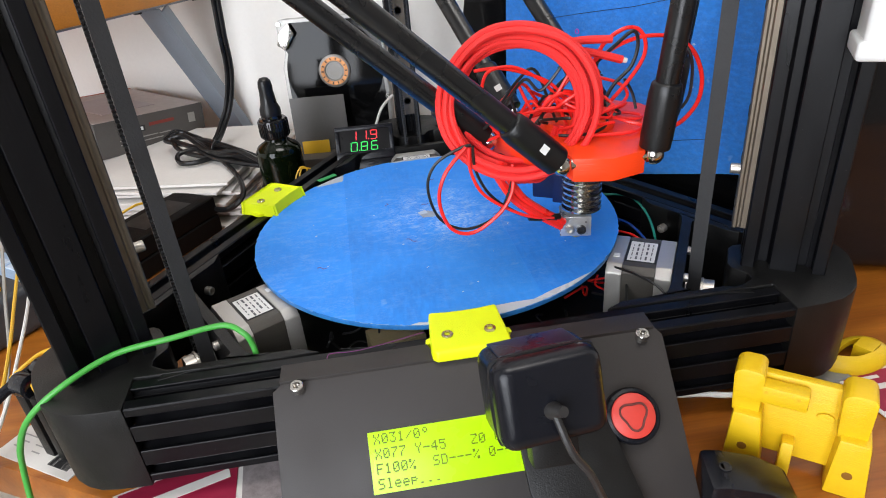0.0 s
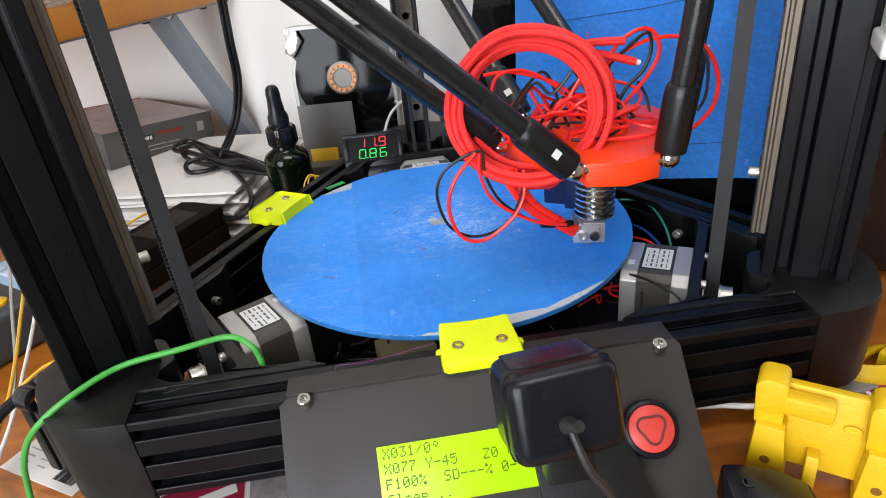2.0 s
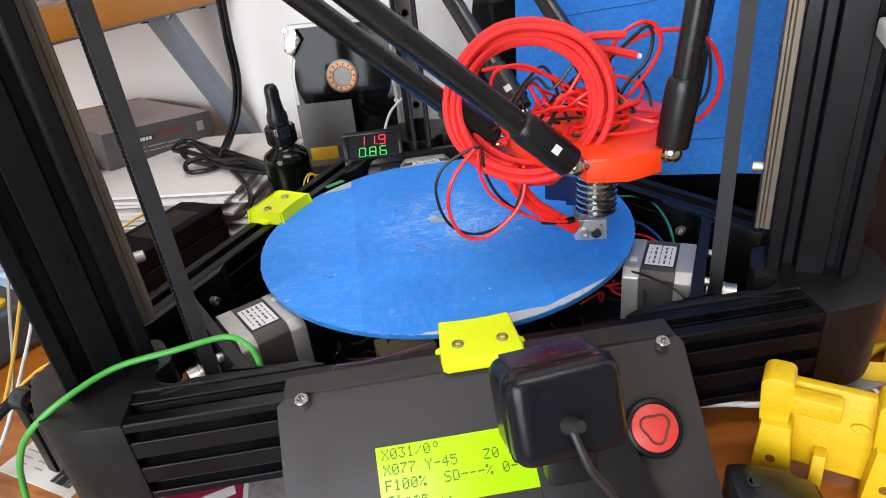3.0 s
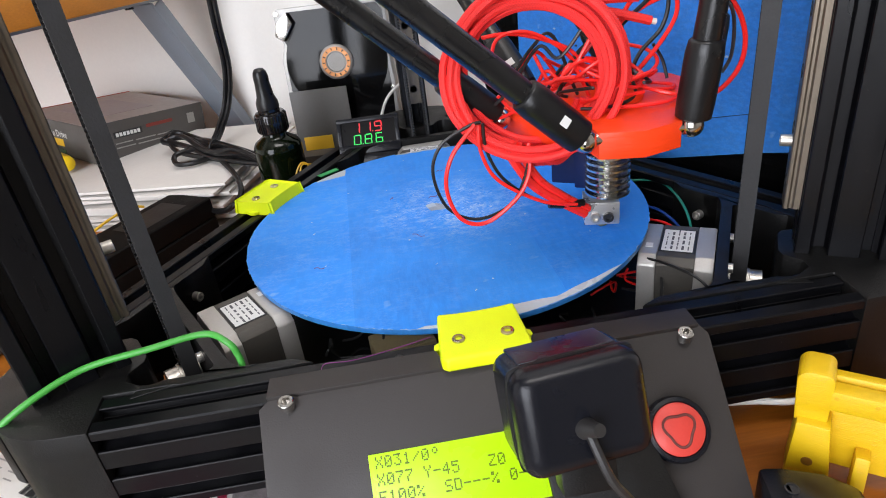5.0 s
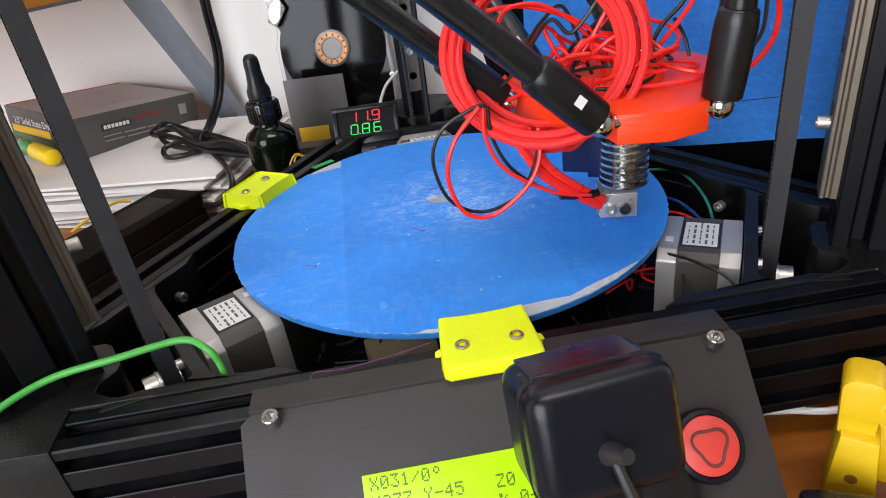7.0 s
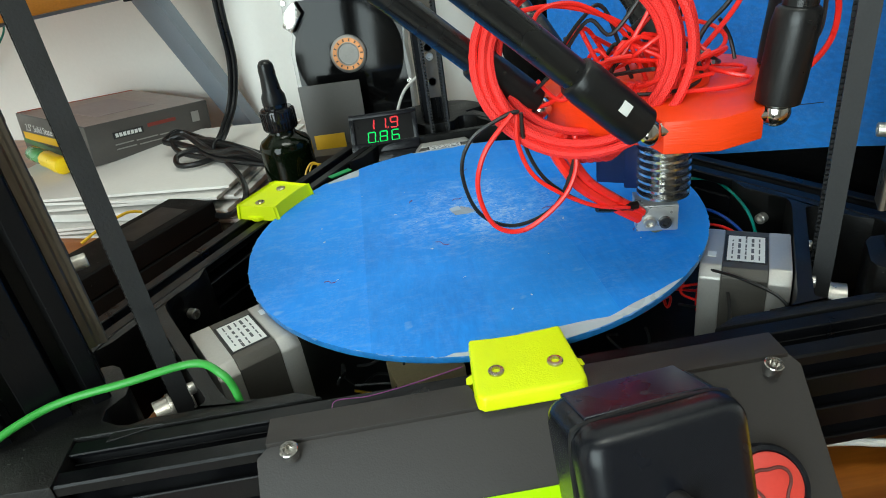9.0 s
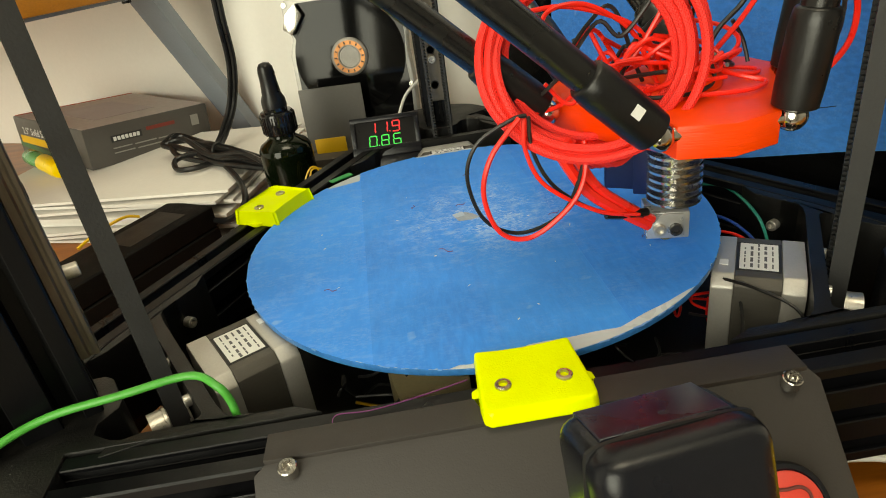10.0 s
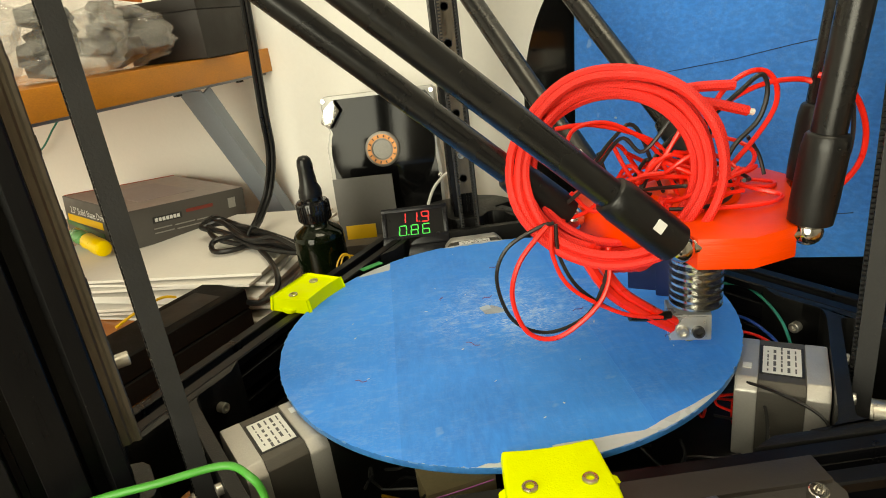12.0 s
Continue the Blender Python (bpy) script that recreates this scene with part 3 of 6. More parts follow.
    # belt: two straps with teeth on their inner sides
    for s in (-1, 1):
        bits = box(0.0072, 0.0011, 0.62, R @ pose(0.161, s * 0.0066, 0.0545 + 0.31))
        verts, faces = [], []
        z = 0.058
        while z < 0.36:
            y0, y1 = s * 0.0061, s * 0.0044
            i = len(verts)
            for (y, dz) in ((y0, 0.0), (y0, 0.0012), (y1, 0.0010), (y1, 0.0002)):
                for x in (0.1574, 0.1646):
                    verts.append(R @ Vector((x, y, z + dz)))
            for f in ((0, 1, 3, 2), (2, 3, 5, 4), (4, 5, 7, 6), (6, 7, 1, 0), (0, 2, 4, 6), (1, 7, 5, 3)):
                faces.append([i + q for q in f])
            z += 0.0022
        me = bpy.data.meshes.new("teeth")
        me.from_pydata(verts, [], faces)
        tb = bmesh.new()
        tb.from_mesh(me)
        bpy.data.meshes.remove(me)
        part("belt", merged(bits, tb), M_RUBBER, printer, "black toothed rubber belt", smooth=0)

# base plate under the bed, in the dark
tri = []
for a in (0, 120, 240):
    for s in (-1, 1):
        p = turn(a) @ Vector((s * 0.12, -AP + 0.01, 0))
        tri.append((p.x, p.y))
part("base_plate", prism(tri, 0.002, pose(0, 0, 0.036)), M_PLAST, printer, "black base plate under the bed")

# control panel sloping off the front bar
PAN = pose(0, -0.1405, TOP + 0.0012, 45, 0, 0)     # local x right, y up the slope, z out of the face
outline = [(-0.0915, -0.098), (0.089, -0.098), (0.0905, -0.004), (0.0875, 0.0), (-0.0875, 0.0), (-0.0925, -0.004)]
panel = part("control_panel", merged(prism(outline, 0.0025, PAN @ pose(0, 0, -0.0025), 0.0005), box(0.176, 0.012, 0.0022, pose(-0.001, -0.1352, TOP + 0.0011), 0.0005)), M_PANEL, printer, "dark grey sloping control panel")
for x in (-0.081, 0.080):
    part("panel_screw", cap_screw(PAN @ pose(x, -0.0045, 0.0) @ pose(0, 0, 0, -30, 0, 0), 0.0031, 0.0042), M_STEEL, panel, "bright socket-head screw")

LC = PAN @ pose(-0.0155, -0.0408, 0.0)
lcd = part("lcd_screen", box(0.0740, 0.0262, 0.0012, LC @ pose(0, 0, 0.0003), 0.0003), M_LCD, panel, "lit yellow-green character display")
GLYPH = {"0": "0E11131519110E", "1": "040C040404040E", "3": "1F02040201110E", "7": "1F010204080808", "4": "02060A121F0202", "5": "1F101E0101110E", "/": "00010204081000", "Y": "11110A04040404", "-": "0000001F000000", "Z": "1F01020408101F", "%": "18190204081303", "S": "0F10100E01011E", "D": "1E11111111111E", "l": "0C04040404040E", "e": "00000E111F100E", "p": "00001E111E1010", ".": "0000000000000C0C", "o": "06090906000000", "X": "11110A040A1111", "F": "1F10101E101010"}


def dots(line, m, px=0.00056, pitch=0.00357):
    """A row of five-by-seven dot characters."""
    verts, faces = [], []
    for c, ch in enumerate(line):
        if ch == " ":
            continue
        rows = GLYPH[ch][:14]
        for r in range(7):
            bits = int(rows[2 * r:2 * r + 2], 16)
            for k in range(5):
                if bits >> (4 - k) & 1:
                    x, y = c * pitch + k * px, -r * px * 1.12
                    i = len(verts)
                    verts += [m @ Vector((x + a * px * 0.94, y - b * px * 1.06, 0)) for a, b in ((0, 0), (1, 0), (1, 1), (0, 1))]
                    faces.append((i, i + 1, i + 2, i + 3))
    me = bpy.data.meshes.new("dots")
    me.from_pydata(verts, [], faces)
    bm = bmesh.new()
    bm.from_mesh(me)
    bpy.data.meshes.remove(me)
    return bm


for i, line in enumerate(("X031/0o", "X077 Y-45   Z0 00", "F100%  SD---% 0--", "Sleep...")):
    part("lcd_text", dots(line, LC @ pose(-0.0345, 0.0120 - 0.0063 * i, 0.00102)), M_LCDINK, panel, smooth=0)
KN = PAN @ pose(0.0660, -0.0382, 0.0) @ Matrix.Scale(0.89, 4)
knob = part("stop_button", lathe([(0.0138, 0), (0.0142, 0.002), (0.0142, 0.0055), (0.0134, 0.007), (0.0118, 0.0074), (0.0112, 0.0066)], KN, 40), M_CAMBODY, panel, "round push button with a black rim and red cap")
part("button_cap", lathe([(0.0112, 0.005), (0.0112, 0.0072), (0.0104, 0.0078), (0.002, 0.0082)], KN, 40), M_KNOB, knob, "red button cap")
ring = []
for i in range(24):
    t = 2 * math.pi * i / 24
    q = 0.0064 * (1 - 0.17 * math.cos(3 * (t - math.pi / 2)))
    ring.append(KN @ Vector((q * math.cos(t), q * math.sin(t), 0.0081)))
part("button_mark", tube(ring, 0.00055, 2, 6, True), M_PANELDARK, knob, "dark triangular mark")

# ---------------------------------------------------------------- print bed and its clips
bed = thing("print_bed", (0, 0.003, BED_Z - 0.0036), "round glass print bed covered with worn blue masking tape", "print bed")
BR = 0.1168
BC = pose(0, 0.003, 0)
rim = [(BR * math.cos(2 * math.pi * i / 128), BR * math.sin(2 * math.pi * i / 128)) for i in range(128)]
part("glass_plate", prism(rim, 0.0030, BC @ pose(0, 0, BED_Z - 0.0036), 0.0005), mat("tape_wrapped_edge", (0.03, 0.2, 0.55), 0.4, 0, 0.35, 160, 0.4, 500), bed, "plate edge wrapped in blue tape")
part("bare_glass", prism([(x * 0.998, y * 0.998) for x, y in rim], 0.0003, BC @ pose(0, 0, BED_Z - 0.0007)), mat("frosted_glass", (0.5, 0.55, 0.6), 0.25, 0, 0.06, 30, 0.05), bed, "pale bare glass")
# tape: strips cut to the round, leaving a bare crescent at the front
random.seed(4)
SKEW = 2.0                             # the strips run front to back, slightly askew
strips = [(-0.1172, -0.0575), (-0.0575, -0.0085), (-0.0085, 0.0405), (0.0405, 0.0895), (0.0895, 0.1172)]


def bare(x):
    """How far forward the tape reaches; in front of it the glass is bare."""
    if x < -0.03 or x > 0.084:
        return -1.0
    if x < -0.001:
        return -0.1090 + 0.0004 * math.sin(x * 900)
    return -0.1045 + 0.0002 * math.sin(x * 300) + max(0.0, x - 0.035) * 0.43


def strip(u0, u1, z, seed):
    """One strip of tape across the disc, its ends following the rim a little unevenly."""
    rnd = random.Random(seed)
    rr = BR + 0.0003
    n = 44
    lo, hi = [], []
    for i in range(n + 1):
        u = u0 + (u1 - u0) * i / n
        if abs(u) >= rr:
            u = math.copysign(rr - 1e-5, u)
        h = math.sqrt(rr * rr - u * u)
        lo.append((u, max(-h + abs(rnd.gauss(0, 0.00035)), min(bare(u) - 0.003, h))))
        back = h - abs(rnd.gauss(0, 0.0003))
        if -0.078 < u < -0.0575:
            back = min(back, 0.089 + 0.25 * (u + 0.0575))
        if -0.02 < u < 0.035:
            back = min(back, 0.1128 + 0.0005 * math.sin(u * 600))
        hi.append((u, back))
    return prism(lo + hi[::-1], 0.00016, pose(0, 0.003, z, 0, 0, SKEW))


for k, (u0, u1) in enumerate(strips):
    part("tape_strip", strip(u0, u1 + 0.0007, BED_Z - 0.0004 + 0.0001 * (k % 2), k), M_TAPEB if k == 0 else M_TAPE, bed, "scuffed blue masking tape", smooth=0)
# the small tear near the middle, marker strokes and filament crumbs
part("tape_tear", prism([(-0.010, 0.016), (-0.003, 0.018), (0.001, 0.0145), (0.004, 0.009), (-0.001, 0.0075), (-0.0075, 0.008)], 0.00005, pose(0, 0, BED_Z - 0.0001)), mat("bare_scratched_glass", (0.33, 0.37, 0.44), 0.35, 0, 0.25, 250, 0.1), bed, "torn patch baring the glass", smooth=0)
part("tape_flap", prism([(-0.010, 0.0165), (-0.0045, 0.0185), (-0.0035, 0.0135), (-0.009, 0.0125)], 0.0002, pose(0, 0, BED_Z + 0.0001)), mat("pale_tape_underside", (0.42, 0.5, 0.62), 0.5, 0, 0.1, 200, 0.1), bed)
random.seed(21)
for x, y, a, ln in ((-0.073, -0.042, -20, 0.006), (0.074, -0.039, 40, 0.005), (0.041, -0.001, 20, 0.007), (-0.018, -0.022, -40, 0.008), (-0.004, 0.028, 15, 0.006), (0.062, 0.024, -35, 0.006), (-0.03, 0.035, 70, 0.004), (0.005, 0.07, 10, 0.005), (0.0725, -0.0105, 50, 0.003)):
    d = Vector((math.cos(radians(a)), math.sin(radians(a)), 0))
    n = Vector((-d.y, d.x, 0))
    c = Vector((x, y, BED_Z + 0.0001))
    part("filament_thread", tube([c - d * ln / 2, c - d * ln / 5 + n * 0.0009, c + d * ln / 5 - n * 0.0005, c + d * ln / 2 + n * 0.0008], 0.00018, 4, 5), M_PURPLE, bed)
for k in range(26):
    x, y = random.gauss(-0.02, 0.05), random.gauss(0.0, 0.05)
    if x * x + y * y < 0.011:
        part("glue_fleck", box(random.uniform(0.0005, 0.002), random.uniform(0.0003, 0.0008), 0.00005, pose(x, y, BED_Z - 0.00012, 0, 0, random.uniform(0, 180))), M_PAPER, bed)


part("tape_scrap", box(0.016, 0.005, 0.0006, pose(-0.074, 0.1045, BED_Z - 0.0016, 0, 0, 36)), mat("green_tape", (0.02, 0.3, 0.08), 0.5, 0, 0.1, 90, 0.1), bed, "green tape scrap at the rim")
# frayed ends of the tape along the rim
pale_edge = mat("pale_frayed_tape", (0.13, 0.32, 0.7), 0.6, 0, 0.2, 200, 0.1)
for k in range(46):
    t = radians(random.uniform(165, 345))
    ln = random.uniform(0.0012, 0.005)
    part("tape_fray", box(ln, random.uniform(0.0004, 0.0007), random.uniform(0.0002, 0.0005), pose((BR + 0.0002) * math.cos(t), 0.003 + (BR + 0.0002) * math.sin(t), BED_Z - 0.0005, 0, 0, math.degrees(t) + 90 + random.uniform(-9, 9))), pale_edge, bed)


def bed_clip(a):
    T = turn(a)
    z = TOP + 0.0012
    base = T @ Vector((0, -AP, TOP))
    c = thing("bed_clip", base, "fluorescent yellow-green printed clip holding the bed", "bed clip", "clips round the bed")
    inn = [((BR - 0.0030) * math.sin(t), -(BR - 0.0030) * math.cos(t) + 0.003 * math.cos(radians(a))) for t in [radians(-8.8 + 17.6 * i / 4) for i in range(5)]]
    poly = [(-0.0168, -0.1440), (0.0168, -0.1440), (0.0188, -0.1418), (0.0190, -0.137)] + [(x, y) for x, y in reversed(inn)] + [(-0.0190, -0.137), (-0.0188, -0.1418)]
    bm = prism(poly, 0.0058, T @ pose(0, 0, BED_Z - 0.0002), 0.0)
    for v in bm.verts:
        q = T.inverted() @ v.co
        if q.z > BED_Z + 0.003:          # the top leans in all round
            q.x *= 0.97
            q.y = -0.130 + (q.y + 0.130) * 0.93
            v.co = T @ q
    bevelled(bm, 0.0021, 4)
    part("body", bm, M_NEON, c, smooth=60)
    low = [(-0.0186, -0.1365), (0.0186, -0.1365), (0.0212, -0.129), (0.0208, -0.126), (0.017, -0.1235), (-0.017, -0.1235), (-0.0205, -0.126), (-0.0208, -0.129)]
    part("foot", prism(low, BED_Z + 0.0005 - TOP, T @ pose(0, 0, TOP + 0.0002), 0.0004), M_NEON, c)
    for x in (-0.0102, 0.0102):
        part("clip_screw", cap_screw(T @ pose(x, -0.1312, BED_Z + 0.0042), 0.0028, 0.0024), mat("darkened_steel", (0.58, 0.53, 0.45), 0.3, 1.0, 0.2, 90, 0.05), c, "steel socket-head screw")
    return c


for a in (0, 120, 240):
    bed_clip(a)

# ---------------------------------------------------------------- print head
EX, EY, EZ = 0.0791, -0.0487, 0.1475
HB = 0.050
balls = {}
for a in (210, 330, 90):
    for s in (-1, 1):
        t = radians(a + s * 32.5)
        balls[a, s] = Vector((EX + HB * math.cos(t), EY + HB * math.sin(t), EZ))
hexa = []
for b in (270, 30, 150):               # three pointed lobes, each between two arms
    for r, v in ((0.028, -0.0275), (0.0385, -0.0190), (0.0468, -0.0180), (0.0520, 0.0), (0.0468, 0.0180), (0.0385, 0.0190), (0.028, 0.0275)):
        d = Vector((math.cos(radians(b)), math.sin(radians(b))))
        p = d * r + Vector((-d.y, d.x)) * v
        hexa.append((EX + p.x, EY + p.y))
hexa.sort(key=lambda p: math.atan2(p[1] - EY, p[0] - EX))
head = part("print_head", prism(hexa, 0.0120, pose(0, 0, EZ - 0.0085), 0.0008), M_ORANGE, printer, "orange-red printed plate of the print head")
part("hotend_collar", lathe([(0.019, 0), (0.0185, 0.004), (0.012, 0.0065), (0.0085, 0.007), (0.0085, 0.004)], pose(EX, EY, EZ + 0.004), 40), M_ORANGE, head)
HX, HY = EX + 0.0014, EY - 0.0038
prof = [(0.0045, 0.103)]
for k in range(10):
    zz = 0.1035 + 0.0034 * k
    prof += [(0.0055, zz), (0.0112, zz + 0.0001), (0.0112, zz + 0.0012), (0.0055, zz + 0.0013)]
prof += [(0.0055, 0.141)]
part("heatsink", lathe(prof, pose(HX, HY, 0), 36), M_FIN, head, "finned bright aluminium heatsink", smooth=30)
part("heat_break", cyl(0.0022, 0.006, pose(HX, HY, 0.0985), 16), M_STEEL, head)
HBk = pose(HX - 0.0040, HY - 0.001, 0.0955, 0, 0, -14)
part("heater_block", box(0.0175, 0.016, 0.0122, HBk, 0.0006), mat("machined_aluminium", (0.6, 0.6, 0.6), 0.32, 0.7, 0.08, 90, 0.05), head, "aluminium heater block")
part("nozzle", lathe([(0.0038, 0.0042), (0.0038, 0.0018), (0.0012, 0.0), (0.0004, -0.0004)], pose(HX - 0.003, HY, 0.0842), 16), mat("brass", (0.5, 0.36, 0.15), 0.3, 1, 0.1, 90, 0.02), head, "brass nozzle")
part("clamp_plate", box(0.0145, 0.0008, 0.0112, HBk @ pose(-0.001, -0.0087, 0.0002), 0.0002), mat("machined_aluminium", (0.72, 0.72, 0.72)), head)
for dx in (-0.0035, 0.003):
    part("block_screw", cap_screw(HBk @ pose(dx, -0.0090, -0.001, 90, 0, 0), 0.0026, 0.0024), mat("blackened_screw", (0.02, 0.02, 0.022), 0.35) if dx > 0 else M_SCREW, head)
# fan and its duct on the far side of the fins
part("cooling_fan", box(0.030, 0.011, 0.030, pose(HX - 0.008, HY + 0.017, 0.119, 0, 0, -30), 0.0012), M_FINBLUE, head, "dark blue cooling fan")
part("fan_duct", prism([(-0.0135, 0.0), (0.0135, 0.0), (0.012, 0.014), (-0.012, 0.014)], 0.030, pose(HX - 0.003, HY + 0.002, 0.104, 0, 0, -30), 0.001), M_FINBLUE, head, "dark blue fan duct")
for (a, s), p in balls.items():
    lobe = radians(a + 60 * s)           # the stud runs into the side of the next lobe
    n = Vector((math.sin(lobe), -math.cos(lobe), 0)) * s
    part("ball_joint", merged(sphere(0.0052, Matrix.Translation(p)), cyl(0.0029, 0.010, along(p - n * 0.002, p - n * 0.02), 16)), M_STEEL, head, "polished steel ball joint")

# arms from the balls up to the carriages, out of sight above
ARM = 0.250
RC = 0.160
for a in (210, 330, 90):
    d = Vector((math.cos(radians(a)), math.sin(radians(a)), 0))
    joint = Vector((EX, EY, EZ)) + d * HB * math.cos(radians(32.5))
    far = d * RC
    flat = Vector((far.x - joint.x, far.y - joint.y, 0))
    up = Vector((flat.x, flat.y, math.sqrt(ARM * ARM - flat.length_squared)))
    for s in (-1, 1):
        p = balls[a, s]
        q = p + up
        arm = part("arm", cyl(0.0055, ARM - 0.03, along(p + up * (0.022 / ARM), q), 24), M_CARBON, printer, "black tubular arm")
        part("arm_sleeve", lathe([(0.0060, 0.003), (0.0074, 0.0038), (0.0077, 0.010), (0.0076, 0.030), (0.0070, 0.0345), (0.0064, 0.0352), (0.0056, 0.0356)], along(p, q), 28), M_SLEEVE, arm, "thick black end sleeve")
        u = up.normalized()
        n = Vector((-0.2, -0.85, 0.45))
        n = (n - u * n.dot(u)).normalized()
        w = u.cross(n)
        tag = Matrix(((w.x, n.x, u.x, 0), (w.y, n.y, u.y, 0), (w.z, n.z, u.z, 0), (0, 0, 0, 1)))
        if (a, s) in ((210, 1), (90, 1)):
            part("arm_tag", box(0.0040, 0.0004, 0.0038, Matrix.Translation(p + u * 0.0165 + n * 0.0077) @ tag), M_LABEL, arm, "small white tag")
    cz = EZ + up.z
    carr = part("carriage", merged(box(0.012, 0.046, 0.04, turn(a) @ pose(RC + 0.008, 0, cz), 0.002), cyl(0.004, 0.05, turn(a) @ pose(RC, -0.025, cz, -90, 0, 0), 16)), M_PLAST, printer, "black sliding carriage on the rail")

# ---------------------------------------------------------------- behind: blue-taped disc, wall things
DN = Vector((0.866, 0.5, 0))
plate = thing("spare_bed_plate", (0.125, 0.115, DESK), "black plate covered with blue masking tape, upright behind the printer", "build plate")
DP = Matrix(((-0.5, 0, 0.866, 0.866 * 0.166), (0.866, 0, 0.5, 0.5 * 0.166), (0, 1, 0, 0), (0, 0, 0, 1)))   # local x to the back left, y up, z away
DR = 0.130
circle = [(0.037 + DR * math.cos(t), 0.148 + DR * math.sin(t)) for t in [radians(-90 + 180 * i / 60) for i in range(61)]] + [(-0.17, 0.278), (-0.17, 0.018)]
part("plate", prism(circle, 0.006, DP, 0.0006), M_DISC, plate, "glossy black plate with a rounded side")
tape = [(0.1035, 0.236), (0.1070, 0.170), (0.1090, 0.1136), (0.0962, 0.1130), (0.0962, 0.0692), (0.048, 0.0655), (-0.004, 0.0635), (-0.038, 0.0715), (-0.098, 0.0885), (-0.168, 0.105), (-0.168, 0.276), (0.02, 0.276), (0.08, 0.262)]
part("tape_sheet", prism(tape, 0.0004, DP @ pose(0, 0, -0.0008)), M_TAPE2, plate, "blue masking tape sheet with pencilled lines", smooth=0)
for a, c in (((0.080, 0.1712), (-0.0208, 0.1895)), ((0.0088, 0.0829), (-0.0918, 0.1116)), ((-0.0208, 0.1895), (-0.0873, 0.2031))):
    part("pencil_line", tube([DP @ Vector((a[0], a[1], -0.0008)), DP @ Vector(((a[0] + c[0]) / 2, (a[1] + c[1]) / 2 + 0.0006, -0.0008)), DP @ Vector((c[0], c[1], -0.0008))], 0.00028, 3, 5), mat("pencil_line", (0.008, 0.02, 0.06), 0.6), plate)
for x, y in ((0.0033, 0.1399), (0.0466, 0.1394), (-0.0538, 0.1131), (-0.009, 0.0937), (-0.0718, 0.143), (0.03, 0.118), (0.068, 0.15), (-0.07, 0.17)):
    part("tape_nick", prism([(-0.0014, 0), (-0.0002, 0.0008), (0.0013, 0.0003), (0.0009, -0.0006), (-0.0006, -0.0007)], 0.0002, DP @ pose(x, y, -0.0011)), M_INK if x in (0.0033, 0.0466) else mat("pale_tape_underside", (0.42, 0.5, 0.62)), plate)
part("pink_mark", tube([DP @ Vector((0.0284 + 0.0017 * math.cos(t), 0.1687 + 0.0017 * math.sin(t), -0.0009)) for t in [2 * math.pi * i / 10 for i in range(10)]], 0.0004, 3, 5, True), M_PINK, plate, "small pink ink ring")

hdd = thing("hard_disk_drive", (-0.062, 0.262, DESK), "opened hard disk drive with a dark mirror platter standing upright", "hard disk drive")
HD = pose(-0.062, 0.262, 0.126, 84, 0, -8)     # local x right, y up, z to the viewer
lobes = [(-0.0505, -0.105), (0.0505, -0.105), (0.0505, -0.02), (0.0485, 0.0), (0.0505, 0.02), (0.0505, 0.047), (0.047, 0.050), (-0.047, 0.050), (-0.0505, 0.047), (-0.0505, 0.03), (-0.046, 0.02), (-0.0505, 0.005)]
part("chassis", prism(lobes, 0.024, HD @ pose(0, 0, -0.024), 0.0012), M_GREY, hdd, "silver cast drive chassis")
well = [(0.0465 * math.cos(t), 0.0465 * math.sin(t)) for t in [2 * math.pi * i / 64 for i in range(64)]]
part("platter", prism(well, 0.0012, HD @ pose(0, 0, 0.0004), 0.0003), M_DISC, hdd, "dark mirror platter")
part("well_floor", prism([(-0.0455, -0.10), (0.046, -0.10), (0.0475, -0.03), (0.046, -0.01), (0.0478, 0.012), (0.0475, 0.040), (0.043, 0.0465), (-0.038, 0.0465), (-0.0465, 0.040), (-0.0475, 0.028), (-0.043, 0.018), (-0.047, 0.0)], 0.0005, HD @ pose(0, 0, -0.0002)), M_DISC, hdd)
part("hub", lathe([(0.0155, 0), (0.0155, 0.003), (0.0145, 0.0036), (0.009, 0.0036), (0.0085, 0.0030), (0.001, 0.003)], HD @ pose(0, 0, 0.0012), 36), mat("brushed_hub", (0.3, 0.285, 0.265), 0.5, 0.85, 0.25, 160, 0.1), hdd, "polished hub clamp")
part("hub_ring", lathe([(0.0132, 0.0), (0.0132, 0.0006), (0.0098, 0.0006), (0.0098, 0.0)], HD @ pose(0, 0, 0.0049), 36, False), M_COPPER, hdd, "copper coloured ring")
for k in range(14):
    t = 2 * math.pi * k / 14
    part("hub_slot", box(0.0022, 0.0012, 0.0004, HD @ pose(0.0115 * math.cos(t), 0.0115 * math.sin(t), 0.0054, 0, 0, math.degrees(t))), M_INK, hdd)
for x, y in ((-0.048, 0.046), (0.048, 0.046), (-0.048, -0.03), (0.048, -0.028), (0.048, -0.06)):
    part("drive_screw", cap_screw(HD @ pose(x, y, 0.0), 0.0022, 0.0012), M_STEEL, hdd)
part("head_parking_bracket", prism([(-0.012, -0.003), (0.006, -0.005), (0.012, 0.004), (0.0, 0.009), (-0.011, 0.006)], 0.006, HD @ pose(-0.040, 0.034, 0.0012, 0, 0, 60), 0.001), M_STEEL, hdd)

